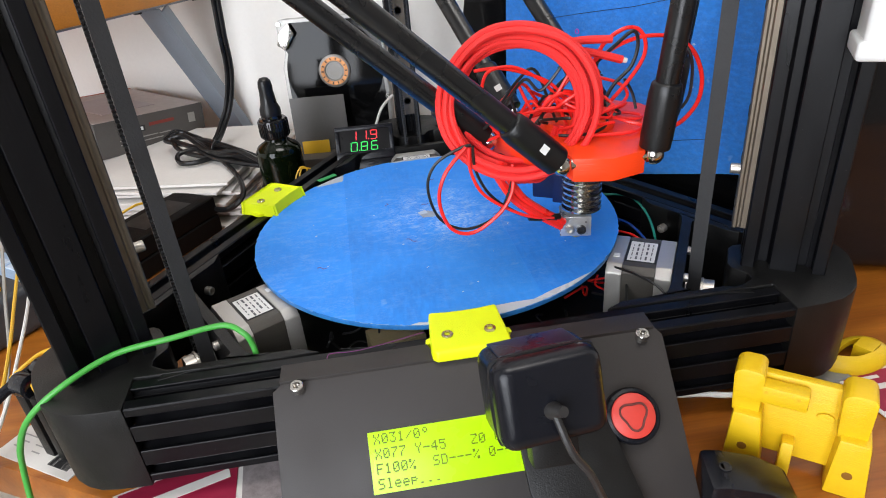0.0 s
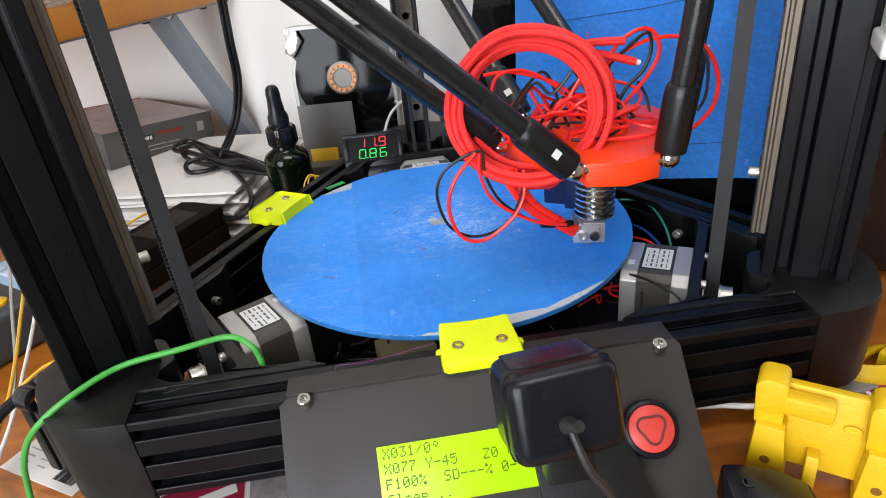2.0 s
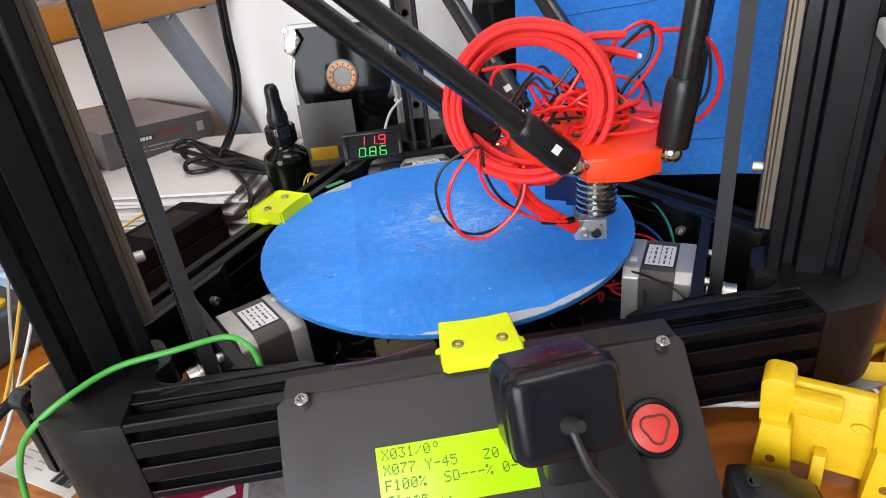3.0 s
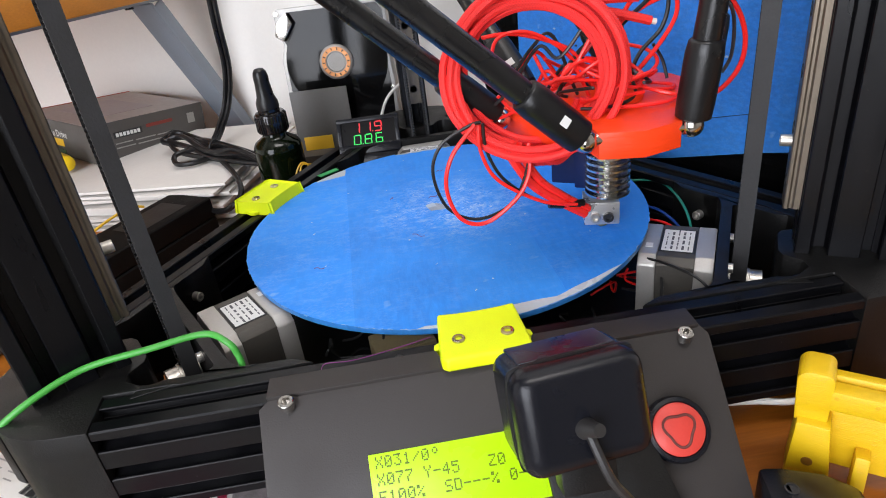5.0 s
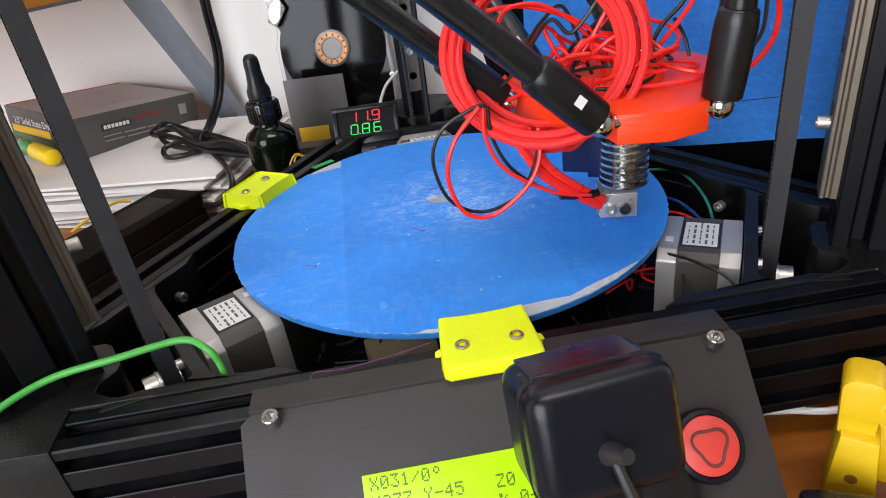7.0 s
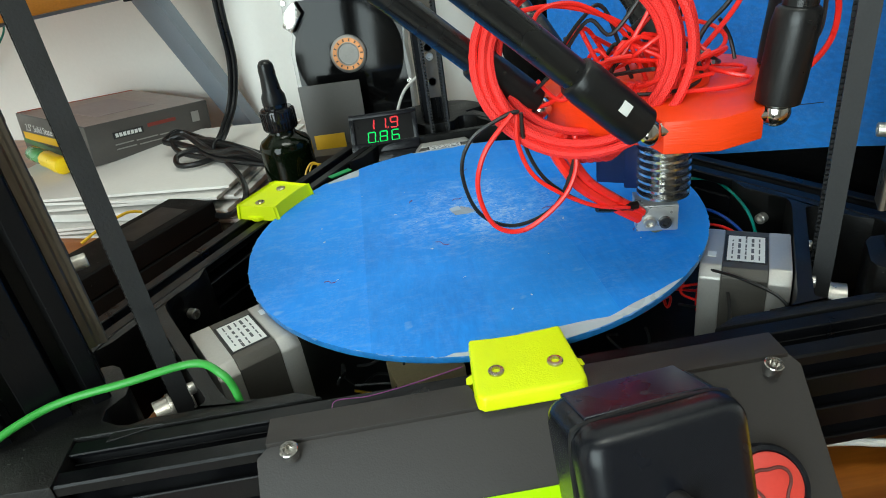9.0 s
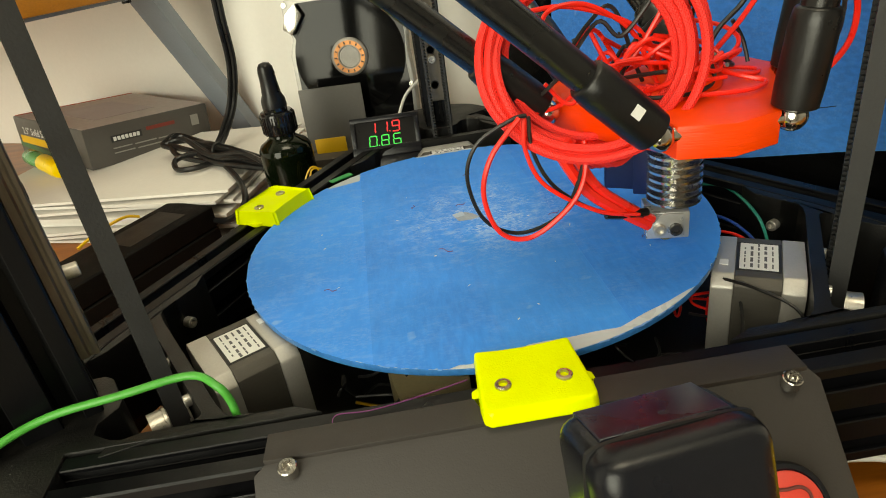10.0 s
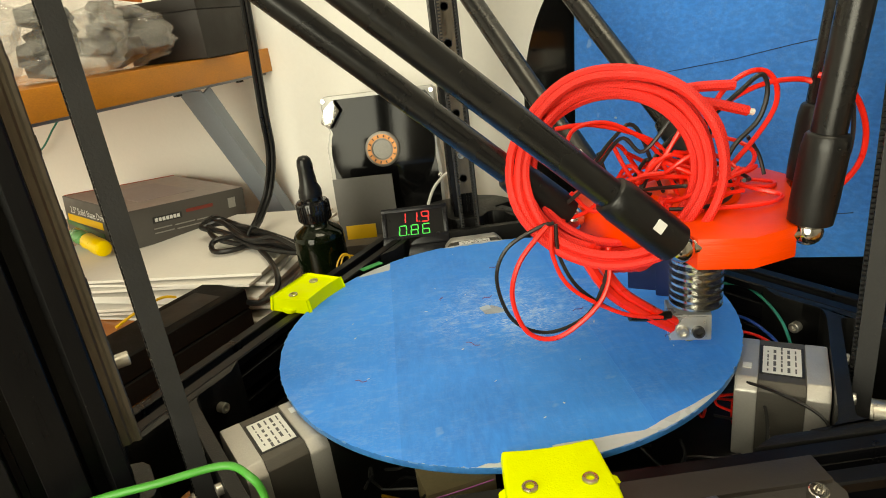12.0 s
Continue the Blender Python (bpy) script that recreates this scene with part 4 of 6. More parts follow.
card = solo("grey_card", box(0.052, 0.0018, 0.052, pose(-0.083, 0.236, 0.083, -6, 0, -6), 0.0003), M_CARD, "dark grey square card leaning on the drive", "card")
card2 = solo("yellow_card", box(0.026, 0.001, 0.016, pose(-0.090, 0.228, 0.061, -6, 0, -6), 0.0002), M_YCARD, "small yellow card tucked behind the bar", "card")
card_rest = solo("carton", box(0.075, 0.05, 0.040, pose(-0.085, 0.235, DESK + 0.020, 0, 0, -6), 0.001), M_BOXGREY, "dark carton behind the printer's base", "carton")

vm = thing("volt_meter", (-0.042, 0.160, TOP), "black panel volt and ampere meter with red and green digits", "volt meter")
VM = pose(-0.0415, 0.157, 0.0855, 62, 0, -4)
part("case", box(0.046, 0.026, 0.016, VM @ pose(0, 0, -0.008), 0.001), M_CAMBODY, vm)
part("bezel", merged(box(0.050, 0.0035, 0.003, VM @ pose(0, 0.0128, 0.0012), 0.0006), box(0.050, 0.0075, 0.003, VM @ pose(0, -0.0108, 0.0012), 0.0006), box(0.0035, 0.0185, 0.003, VM @ pose(-0.0232, 0.002, 0.0012), 0.0006), box(0.0035, 0.0185, 0.003, VM @ pose(0.0232, 0.002, 0.0012), 0.0006)), M_CAMBODY, vm)
part("front_lip", merged(box(0.050, 0.0085, 0.010, VM @ pose(0, -0.0188, -0.0032), 0.0008), box(0.006, 0.0026, 0.0012, VM @ pose(0.004, -0.0180, 0.0022), 0.0003)), M_CAMBODY, vm, "lower lip with a small button")
part("window", box(0.0435, 0.0185, 0.0006, VM @ pose(0, 0.002, 0.0006)), mat("smoked_window", (0.006, 0.005, 0.005), 0.35, 0, 0.1, 60, 0, None, 0.12), vm)
for txt, yy, mm in (("11.9", 0.0026, M_LEDR), ("0.86", -0.0068, M_LEDG)):
    SEG = {"1": "bc", "2": "abged", "0": "abcdef", "8": "abcdefg", "6": "acdefg", "9": "abcdfg", ".": "p"}
    x0 = -0.0125
    for ch in txt:
        wd, hh = 0.0052, 0.0078
        if ch == ".":
            part("digit_dot", box(0.0008, 0.0008, 0.0002, VM @ pose(x0 - 0.0017, yy + 0.0004, 0.0011)), mm, vm)
            continue
        bits = []
        for sgm in SEG[ch]:
            cx, cy, w2, h2 = {"a": (wd / 2, hh, wd, 0.0009), "d": (wd / 2, 0, wd, 0.0009), "g": (wd / 2, hh / 2, wd, 0.0009), "b": (wd, hh * 0.75, 0.0009, hh / 2), "c": (wd, hh * 0.25, 0.0009, hh / 2), "f": (0, hh * 0.75, 0.0009, hh / 2), "e": (0, hh * 0.25, 0.0009, hh / 2)}[sgm]
            bits.append(box(w2 * 0.86, h2 * 0.86, 0.0002, VM @ pose(x0 + cx + cy * 0.1, yy + cy * 0.95, 0.0011)))
        part("digit", merged(*bits), mm, vm)
        x0 += 0.0088

bt = thing("dropper_bottle", (-0.117, 0.171, DESK), "dark green glass dropper bottle with a black rubber bulb", "bottle")
BT = pose(-0.117, 0.171, DESK)
part("bottle", lathe([(0.016, 0), (0.0185, 0.001), (0.0195, 0.004), (0.0195, 0.0655), (0.0190, 0.0685), (0.0172, 0.0715), (0.0125, 0.0745), (0.0100, 0.0765), (0.0095, 0.078), (0.0095, 0.084)], BT, 40), M_GLASS, bt, "dark green glass bottle")
capp = [(0.0118, 0.0795), (0.0124, 0.0805), (0.0124, 0.094), (0.0112, 0.0955), (0.0085, 0.0958), (0.0085, 0.1)]
cap = part("screw_cap", lathe(capp, BT, 40), M_GLOSS, bt, "ribbed black screw cap")
for k in range(36):
    t = 2 * math.pi * k / 36
    part("rib", box(0.0008, 0.0008, 0.0125, BT @ pose(0.0124 * math.cos(t), 0.0124 * math.sin(t), 0.0872, 0, 0, math.degrees(t)), 0), M_GLOSS, cap)
part("rubber_bulb", lathe([(0.0088, 0.0985), (0.0088, 0.1), (0.0086, 0.104), (0.0068, 0.108), (0.0058, 0.118), (0.0059, 0.123), (0.0052, 0.127), (0.0035, 0.1293), (0.0008, 0.13)], BT, 32), M_SLEEVE, bt, "black rubber dropper bulb")

# white paper stack, boxed drive, adapter
stack = thing("paper_stack", (-0.25, 0.24, DESK), "loose stack of white papers under the boxes", "papers")
random.seed(9)
for k in range(11):
    part("sheet", box(0.255, 0.17, 0.0023, pose(-0.268 + random.uniform(-0.005, 0.005), 0.290 + random.uniform(-0.005, 0.005), DESK + 0.0012 + 0.0036 * k, random.uniform(-0.5, 0.5), random.uniform(-0.5, 0.5), -14 + random.uniform(-5, 5)), 0), M_PAPER, stack)
PAPER_TOP = DESK + 0.0395

bx = thing("drive_carton", (-0.32, 0.36, PAPER_TOP), "grey printed carton of a solid state drive, lying on papers", "carton")
# corner, width along the side face, depth along the text face
BX = pose(-0.3107, 0.2865, PAPER_TOP + 0.0370, 0, 0, 47) @ pose(0, 0, 0, 1, 0, 0) @ pose(0, 0, 0, 0, 5.5, 0) @ pose(0.0635, 0, -0.0185)
BD = 0.150
part("body", box(0.127, BD, 0.037, BX @ pose(0, BD / 2, 0), 0.0012), M_BOXGREY, bx, "grey printed carton")
part("top_print", box(0.1245, BD - 0.003, 0.0003, BX @ pose(0, BD / 2, 0.01865)), M_BOXTOP, bx, "pale glossy printed lid")
part("lid_picture", box(0.062, BD * 0.55, 0.0003, BX @ pose(-0.006, BD * 0.5, 0.01895, 0, 0, 2)), mat("pale_lilac_print", (0.42, 0.36, 0.38), 0.4, 0, 0.15, 25, 0.05), bx)
part("red_edge", box(0.124, 0.0035, 0.0004, BX @ pose(0, BD - 0.004, 0.0190)), M_RUST, bx, "dull red printed band")
F = BX @ Matrix(((1, 0, 0, 0), (0, 0, -1, -0.0004), (0, 1, 0, 0), (0, 0, 0, 1)))     # the long side, x right, y up
part("brand_plate", box(0.030, 0.0062, 0.0004, F @ pose(-0.025, 0.005, 0)), M_INK, bx)
for k in range(7):
    part("print_bar", box(0.0028, 0.0036, 0.0003, F @ pose(-0.0365 + 0.0038 * k, 0.005, 0.0004)), M_LABEL, bx)
part("print_bar", box(0.030, 0.0034, 0.0003, F @ pose(0.010, 0.0075, 0.0002)), mat("dull_red_print", (0.22, 0.03, 0.02), 0.5, 0, 0.2, 60, 0.05), bx)
for k, (x, w) in enumerate(((-0.031, 0.018), (-0.008, 0.022), (0.012, 0.014), (-0.03, 0.02), (-0.004, 0.026))):
    part("print_bar", box(w, 0.0011, 0.0003, F @ pose(x, -0.0035 - 0.0032 * (k // 3) - 0.0004 * k, 0.0002)), M_GREY, bx)
part("code_square", box(0.0085, 0.0105, 0.0003, F @ pose(0.047, 0.005, 0.0002)), M_GREY, bx)
for k in range(3):
    part("icon", box(0.004, 0.005, 0.0003, F @ pose(0.018 + 0.006 * k, -0.009, 0.0002)), M_LABEL, bx)
S = BX @ pose(-0.0637, BD / 2, 0) @ Matrix(((0, 0, -1, 0), (-1, 0, 0, 0), (0, 1, 0, 0), (0, 0, 0, 1)))   # the short side
part("side_text", words('2.5" Solid State Drive', 0.0100, S @ pose(-0.058, 0.0025, 0.0002)), M_LABEL, bx, "white lettering on the short side", smooth=0)
part("gold_band", box(0.085, 0.0075, 0.0003, S @ pose(-0.025, -0.0035, 0.0001)), M_YCARD, bx, "golden printed band")
part("green_band", box(0.09, 0.005, 0.0003, S @ pose(-0.028, -0.0115, 0.0001, 0, 0, -3)), mat("green_print", (0.05, 0.16, 0.05), 0.45, 0, 0.3, 60, 0.05), bx, "green printed band")

tool = thing("screwdriver", (-0.34, 0.27, PAPER_TOP), "screwdriver with a yellow plastic handle lying by the carton", "screwdriver")
TL = along((-0.332, 0.270, PAPER_TOP + 0.0095), (-0.405, 0.352, PAPER_TOP + 0.0095))
part("handle", lathe([(0.004, 0), (0.0075, 0.002), (0.0085, 0.010), (0.0078, 0.03), (0.0082, 0.045), (0.006, 0.052)], TL, 12), mat("yellow_handle_plastic", (0.85, 0.58, 0.004), 0.35, 0, 0.1, 60, 0.05), tool, "yellow plastic handle")
part("ferrule", lathe([(0.0062, 0.052), (0.0078, 0.064), (0.0075, 0.085), (0.004, 0.092)], TL, 16), mat("green_translucent_plastic", (0.08, 0.3, 0.1), 0.25, 0, 0.1, 60, 0.05), tool, "green collar")

psu = thing("power_adapter", (-0.22, 0.14, DESK), "black laptop-style power adapter with its cord", "power adapter")
PS = pose(-0.222, 0.1385, DESK + 0.0175, 0, 0, 58)
part("lower_shell", box(0.130, 0.046, 0.0165, PS @ pose(-0.021, 0, -0.0085), 0.0028, 3), M_BROWNBLK, psu, "black plastic lower shell", smooth=30)
part("upper_shell", box(0.1295, 0.0455, 0.0172, PS @ pose(-0.021, 0, 0.0085), 0.0028, 3), M_BROWNBLK, psu, "black plastic upper shell", smooth=30)
part("socket", box(0.004, 0.016, 0.012, PS @ pose(0.0445, 0.004, 0.0), 0.001), M_SLEEVE, psu)
part("rating_plate", box(0.05, 0.028, 0.0003, PS @ pose(0, 0, 0.0172)), mat("dark_rating_plate", (0.009, 0.008, 0.0075), 0.5), psu, "dark rating plate")

# shelf on the wall with its brace
SZ = 0.1945
shelf = thing("wall_shelf", (-0.45, 0.38, SZ), "orange varnished wooden shelf on a grey steel bracket", "shelf")
SH = pose(-0.173, 0.409, SZ, 0, 0, WALL_YAW)      # local y into the wall, x = 0 at the board's end
part("board", box(0.60, 0.345, 0.0235, SH @ pose(-0.300, -0.1725, 0.01175), 0.0012), M_SHELF, shelf, "orange varnished wooden board")
a, c = Vector((-0.2390, 0.331, SZ - 0.004)), Vector((-0.1905, 0.4215, 0.006))
slope = (c - a).normalized()
side = Vector((math.cos(radians(WALL_YAW)), math.sin(radians(WALL_YAW)), 0))
out = slope.cross(side)
bar = Matrix(((side.x, out.x, slope.x, a.x), (side.y, out.y, slope.y, a.y), (side.z, out.z, slope.z, a.z), (0, 0, 0, 1)))
ln = (c - a).length
part("bracket_arm", merged(box(0.028, 0.0025, ln, bar @ pose(0, 0, ln / 2), 0.0006), box(0.0025, 0.012, ln * 0.96, bar @ pose(0.0127, -0.0068, ln / 2), 0.0006)), M_BRACE, shelf, "grey painted steel brace")
part("bracket_rail", box(0.026, 0.30, 0.003, SH @ pose(-0.0215, -0.152, -0.0016), 0.0005), M_BRACE, shelf, "grey bracket rail under the board")
for y in (-0.115, -0.03):
    part("bracket_bolt", cap_screw(SH @ pose(-0.0215, y, -0.003, 180, 0, 0), 0.004, 0.003), M_CAMBODY, shelf)
for y in (-0.285, -0.06):
    part("glide", cyl(0.009, 0.003, SH @ pose(-0.048, y, -0.003), 18), M_GREY, shelf, "small metal disc under the board")

# ---------------------------------------------------------------- in front: webcam on a stand
wc = thing("webcam", (0.02, -0.2, 0.04), "small black webcam held by a dark strap before the panel", "webcam")
WC = pose(0.0186, -0.1905, 0.0990, 0, 0, 6) @ pose(0, 0, 0, -20, 0, 0)
part("body", box(0.0420, 0.031, 0.0345, WC, 0.0078, 6), M_CAMBODY, wc, "rounded satin black housing", smooth=50)
part("rear_rim", tube([WC @ Vector((x, -0.0060, z)) for x, z in ((-0.0150, -0.0166), (0.0150, -0.0166), (0.0203, -0.0115), (0.0203, 0.0115), (0.0150, 0.0166), (-0.0150, 0.0166), (-0.0203, 0.0115), (-0.0203, -0.0115))], 0.0009, 4, 6, True), M_SLEEVE, wc, "dark seam round the housing")
part("glass_front", box(0.0320, 0.0170, 0.0014, WC @ pose(0, 0.0035, 0.0170), 0.0006, 3), mat("navy_black_gloss", (0.004, 0.007, 0.018), 0.26, 0, 0.3, 60, 0.02), wc, "glossy blue-black cover")
part("sensor_window", lathe([(0.0, 0.0003), (0.0013, 0.0003), (0.0014, 0)], WC @ pose(0.002, 0.000, 0.0174), 16), M_GREYINK, wc, "small grey sensor dot")
part("cable_boot", lathe([(0.0034, 0), (0.0032, 0.002), (0.0025, 0.004), (0.0020, 0.008)], WC @ pose(-0.0015, -0.0148, -0.0028, 90, 0, 0) @ pose(0, 0, 0, -14, 14, 0), 20), mat("dark_grey_cable", (0.022, 0.021, 0.021), 0.4), wc, "ribbed cable boot")
part("cable", tube([WC @ Vector((-0.0015, -0.0180, -0.0030)), (0.0235, -0.2150, 0.0890), (0.0305, -0.2165, 0.0770), (0.0395, -0.2185, 0.0540), (0.0500, -0.2205, 0.0330), (0.060, -0.222, DESK + 0.003), (0.078, -0.222, DESK + 0.003)], 0.0015), mat("dark_grey_cable", (0.022, 0.021, 0.021), 0.4), wc, "thin dark grey cable")
strap_poly = [(-0.019, 0.022), (0.012, 0.026), (0.022, 0.008), (0.027, -0.03), (0.028, -0.05), (-0.018, -0.05), (-0.021, -0.01)]
part("strap", prism(strap_poly, 0.003, PAN @ pose(0.034, -0.050, 0.003, 0, 0, 6), 0.0008), M_PLAST, wc, "dark strap lying on the panel")
part("stem", box(0.020, 0.012, 0.036, pose(0.024, -0.184, 0.075, -24, 0, 0), 0.002), M_PLAST, wc)

# yellow printed bracket on the desk: two posts joined by a web, pockets and holes in it
yb = thing("yellow_bracket", (0.136, -0.178, DESK), "yellow printed plastic bracket standing on the desk", "printed bracket")
YB = pose(0.119, -0.175, DESK, 0, 0, -37)


def post(x):
    """A post with a wide foot and a narrower, rounded head set back from it."""
    foot = prism([(-0.0075, 0), (0.0092, 0), (0.0058, 0.032), (-0.0062, 0.032)], 0.019, YB @ pose(x, 0.019, 0, 90, 0, 0), 0.0012)
    crown = [(-0.0085 + 0.0045 * (1 - math.cos(t)), 0.0495 + 0.0045 * math.sin(t)) for t in [math.pi / 2 * k / 6 for k in range(7)]]
    crown += [(0.0043 - 0.0035 * (1 - math.cos(t)), 0.0505 + 0.0035 * math.sin(t)) for t in [math.pi / 2 * (1 - k / 6) for k in range(7)]]
    return merged(foot, prism([(0.0043, 0.030), (-0.0072, 0.030)] + crown, 0.0145, YB @ pose(x, 0.0185, 0, 90, 0, 0), 0.0009))


for x in (0.0, 0.0425):
    part("post", post(x), M_YEL, yb, smooth=50)
web = box(0.039, 0.005, 0.042, YB @ pose(0.0230, 0.0135, 0.0275, -6, 0, 0), 0.0010)
part("web", web, M_YEL, yb)
part("ledge", box(0.0200, 0.0075, 0.0095, YB @ pose(0.0125, 0.0078, 0.0425), 0.0014), M_YEL, yb)
part("tab", box(0.0052, 0.0095, 0.0190, YB @ pose(0.0182, 0.0055, 0.0095, -10, 0, 0), 0.0010), M_YEL, yb)
# holes are shallow discs, the shade inside them painted as darker yellow
dkyel = mat("hole_shade_on_yellow", (0.22, 0.09, 0.002), 0.7, 0, 0.1, 80, 0.1)
for x in (0.0, 0.0425):
    part("hole", lathe([(0.0021, 0), (0.0021, 0.0003), (0.0017, 0.0004), (0.0, 0.0002)], YB @ pose(x, 0.0, 0.0132, 90, 0, 0), 16), dkyel, yb)
for x, z in ((0.0055, 0.0445), (0.0185, 0.0445)):
    part("hole", lathe([(0.0009, 0), (0.0009, 0.0002), (0.0, 0.0003)], YB @ pose(x, 0.0041, z, 90, 0, 0), 12), M_YCARD, yb)
for x, z in ((0.0305, 0.033), (0.0315, 0.0185), (0.0165, 0.0225)):
    part("pocket", lathe([(0.0036, 0), (0.0034, 0.0004), (0.0028, 0.0005), (0.0, 0.0001)], YB @ pose(x, 0.0112 + (0.0275 - z) * 0.105, z, 84, 0, 0) @ Matrix.Diagonal((1.0, 0.62, 1, 1)), 20), M_YEL, yb)

yr = thing("yellow_ring_part", (0.215, -0.118, DESK), "small yellow printed ring part lying on the desk", "printed part")
part("ring", tube([(0.200, -0.124, DESK + 0.006), (0.208, -0.116, DESK + 0.006), (0.222, -0.110, DESK + 0.006), (0.233, -0.113, DESK + 0.006), (0.235, -0.122, DESK + 0.006), (0.226, -0.128, DESK + 0.006), (0.212, -0.130, DESK + 0.006)], 0.0055, 6, 6, True, 0.45), M_YEL, yr)
part("lug", box(0.012, 0.010, 0.011, pose(0.226, -0.119, DESK + 0.0055, 0, 0, 30), 0.001), M_YEL, yr)

bp = thing("black_printed_part", (0.105, -0.200, DESK), "black printed plastic part standing before the yellow bracket", "printed part")
part("body", prism([(-0.014, 0), (0.024, 0), (0.024, 0.014), (0.010, 0.022), (-0.006, 0.0255), (-0.014, 0.0255)], 0.022, pose(0.106, -0.186, DESK, 90, 0, -12), 0.0025), M_CAMBODY, bp, smooth=50)
part("hole", lathe([(0.0026, 0), (0.0026, 0.0004), (0.002, 0.0005), (0.0019, -0.002)], pose(0.0985, -0.195, DESK + 0.0255), 16), M_INK, bp)

# green cable
gc = thing("green_cable", (-0.17, -0.13, DESK), "green cable looping over the printer's corner", "cable")
part("cord", tube([(-0.1035, -0.112, 0.074), (-0.1045, -0.1105, 0.082), (-0.1075, -0.1095, 0.0885), (-0.118, -0.104, 0.091), (-0.141, -0.108, 0.0905), (-0.168, -0.112, 0.0885), (-0.1885, -0.125, 0.084), (-0.205, -0.130, 0.073), (-0.2165, -0.128, 0.056), (-0.2245, -0.124, 0.036), (-0.226, -0.130, 0.012), (-0.221, -0.150, -0.02), (-0.215, -0.165, -0.06)], 0.0015, 8, 10), M_GREENW, gc)

# ---------------------------------------------------------------- wiring of the print head
coil = thing("wire_coil", (0.044, -0.065, 0.14), "coil of red braided cable with loose red and black wires", "cable coil")
CO = look((0.042, -0.058, 0.1695), (-0.03, -0.36, 0.25))
random.seed(12)
for grp, (r0, z0, lp, tilt) in enumerate(((0.0362, 0.004, 3, 0.0), (0.0335, -0.002, 3, 0.25), (0.0312, 0.005, 2, -0.2), (0.0378, -0.004, 2, 0.15), (0.0348, 0.008, 2, -0.1))):
    pts = []
    per = 12
    ph = random.uniform(0, 6)
    ox, oy = random.uniform(-0.0034, 0.0034), random.uniform(-0.0034, 0.0034)
    for i in range(lp * per):
        t = 2 * math.pi * i / per + ph
        k = i / per
        r = r0 + 0.0016 * math.sin(k * 2.4 + ph) + random.uniform(-0.0007, 0.0007)
        pts.append(CO @ Vector((ox + 1.04 * r * math.cos(t), oy + r * math.sin(t) * 0.98, z0 + 0.0035 * math.sin(k * 1.9 + grp) + tilt * 0.012 * math.sin(t) + 0.001 * math.sin(4 * t))))
    part("braided_loop", tube(pts, 0.0018, 5, 8), M_RED, coil, "red braided cable")
# the bundle wrapped round the foot of the coil
for k in range(4):
    part("braided_wrap", tube([CO @ Vector((-0.030 + 0.003 * k, -0.012, 0.006)), CO @ Vector((-0.024 + 0.003 * k, -0.028, 0.010)), CO @ Vector((-0.012 + 0.003 * k, -0.040, 0.006)), CO @ Vector((-0.004 + 0.003 * k, -0.036, -0.003))], 0.0018, 6, 8), M_RED, coil)


def wire(points, r, material, name="wire", label=""):
    return part(name, tube(points, r, 7, 7), material, coil, label)


WR, WB = 0.0009, 0.0008
wire([(0.016, -0.07, 0.155), (0.010, -0.07, 0.154), (-0.003, -0.07, 0.147), (-0.008, -0.07, 0.134), (-0.003, -0.07, 0.116), (0.011, -0.07, 0.108), (0.028, -0.07, 0.114), (0.036, -0.07, 0.131), (0.036, -0.07, 0.14)], WB, M_BLKW)
wire([(0.013, -0.072, 0.155), (0.001, -0.075, 0.143), (-0.003, -0.075, 0.128), (0.002, -0.075, 0.112), (0.014, -0.075, 0.108), (0.029, -0.075, 0.118), (0.036, -0.073, 0.129), (0.037, -0.07, 0.142)], WR + 0.0001, M_REDW)
wire([(0.015, -0.07, 0.154), (0.015, -0.07, 0.141), (0.022, -0.07, 0.126), (0.042, -0.07, 0.112), (0.060, -0.067, 0.106)], WR, M_REDW)
wire([(0.017, -0.069, 0.154), (0.018, -0.068, 0.140), (0.026, -0.068, 0.124), (0.044, -0.068, 0.110), (0.062, -0.066, 0.1045)], WB, M_BLKW)
wire([(0.026, -0.068, 0.142), (0.037, -0.068, 0.122), (0.050, -0.067, 0.110), (0.065, -0.064, 0.0985)], 0.0023, M_REDW, "heater_lead", "thick red heater lead in shrink tubing")
wire([(0.031, -0.067, 0.142), (0.0415, -0.067, 0.1225), (0.053, -0.066, 0.1115), (0.067, -0.063, 0.1005)], 0.0021, M_REDW, "heater_lead")
wire([(0.046, -0.0675, 0.1085), (0.055, -0.0665, 0.1065), (0.064, -0.065, 0.1055)], 0.0019, M_SLEEVE, "shrink_tube", "black shrink tubing")
wire([(0.0715, -0.0505, 0.196), (0.082, -0.05, 0.196), (0.095, -0.05, 0.195)], 0.0021, M_RED, "cable_end")
wire([(0.0705, -0.05, 0.193), (0.086, -0.05, 0.189), (0.101, -0.05, 0.184)], 0.0021, M_RED, "cable_end")
wire([(0.101, -0.05, 0.184), (0.1035, -0.05, 0.1832)], 0.0014, M_WHTW, "frayed_end")
wire([(0.085, -0.045, 0.176), (0.092, -0.045, 0.191), (0.102, -0.045, 0.198), (0.11, -0.045, 0.198), (0.115, -0.045, 0.192), (0.115, -0.045, 0.183), (0.108, -0.045, 0.172), (0.095, -0.045, 0.158)], WR + 0.0002, M_REDW)
wire([(0.088, -0.045, 0.182), (0.099, -0.046, 0.191), (0.108, -0.046, 0.197), (0.111, -0.046, 0.19), (0.108, -0.046, 0.179), (0.098, -0.046, 0.169), (0.092, -0.046, 0.156)], WB + 0.0002, M_BLKW)
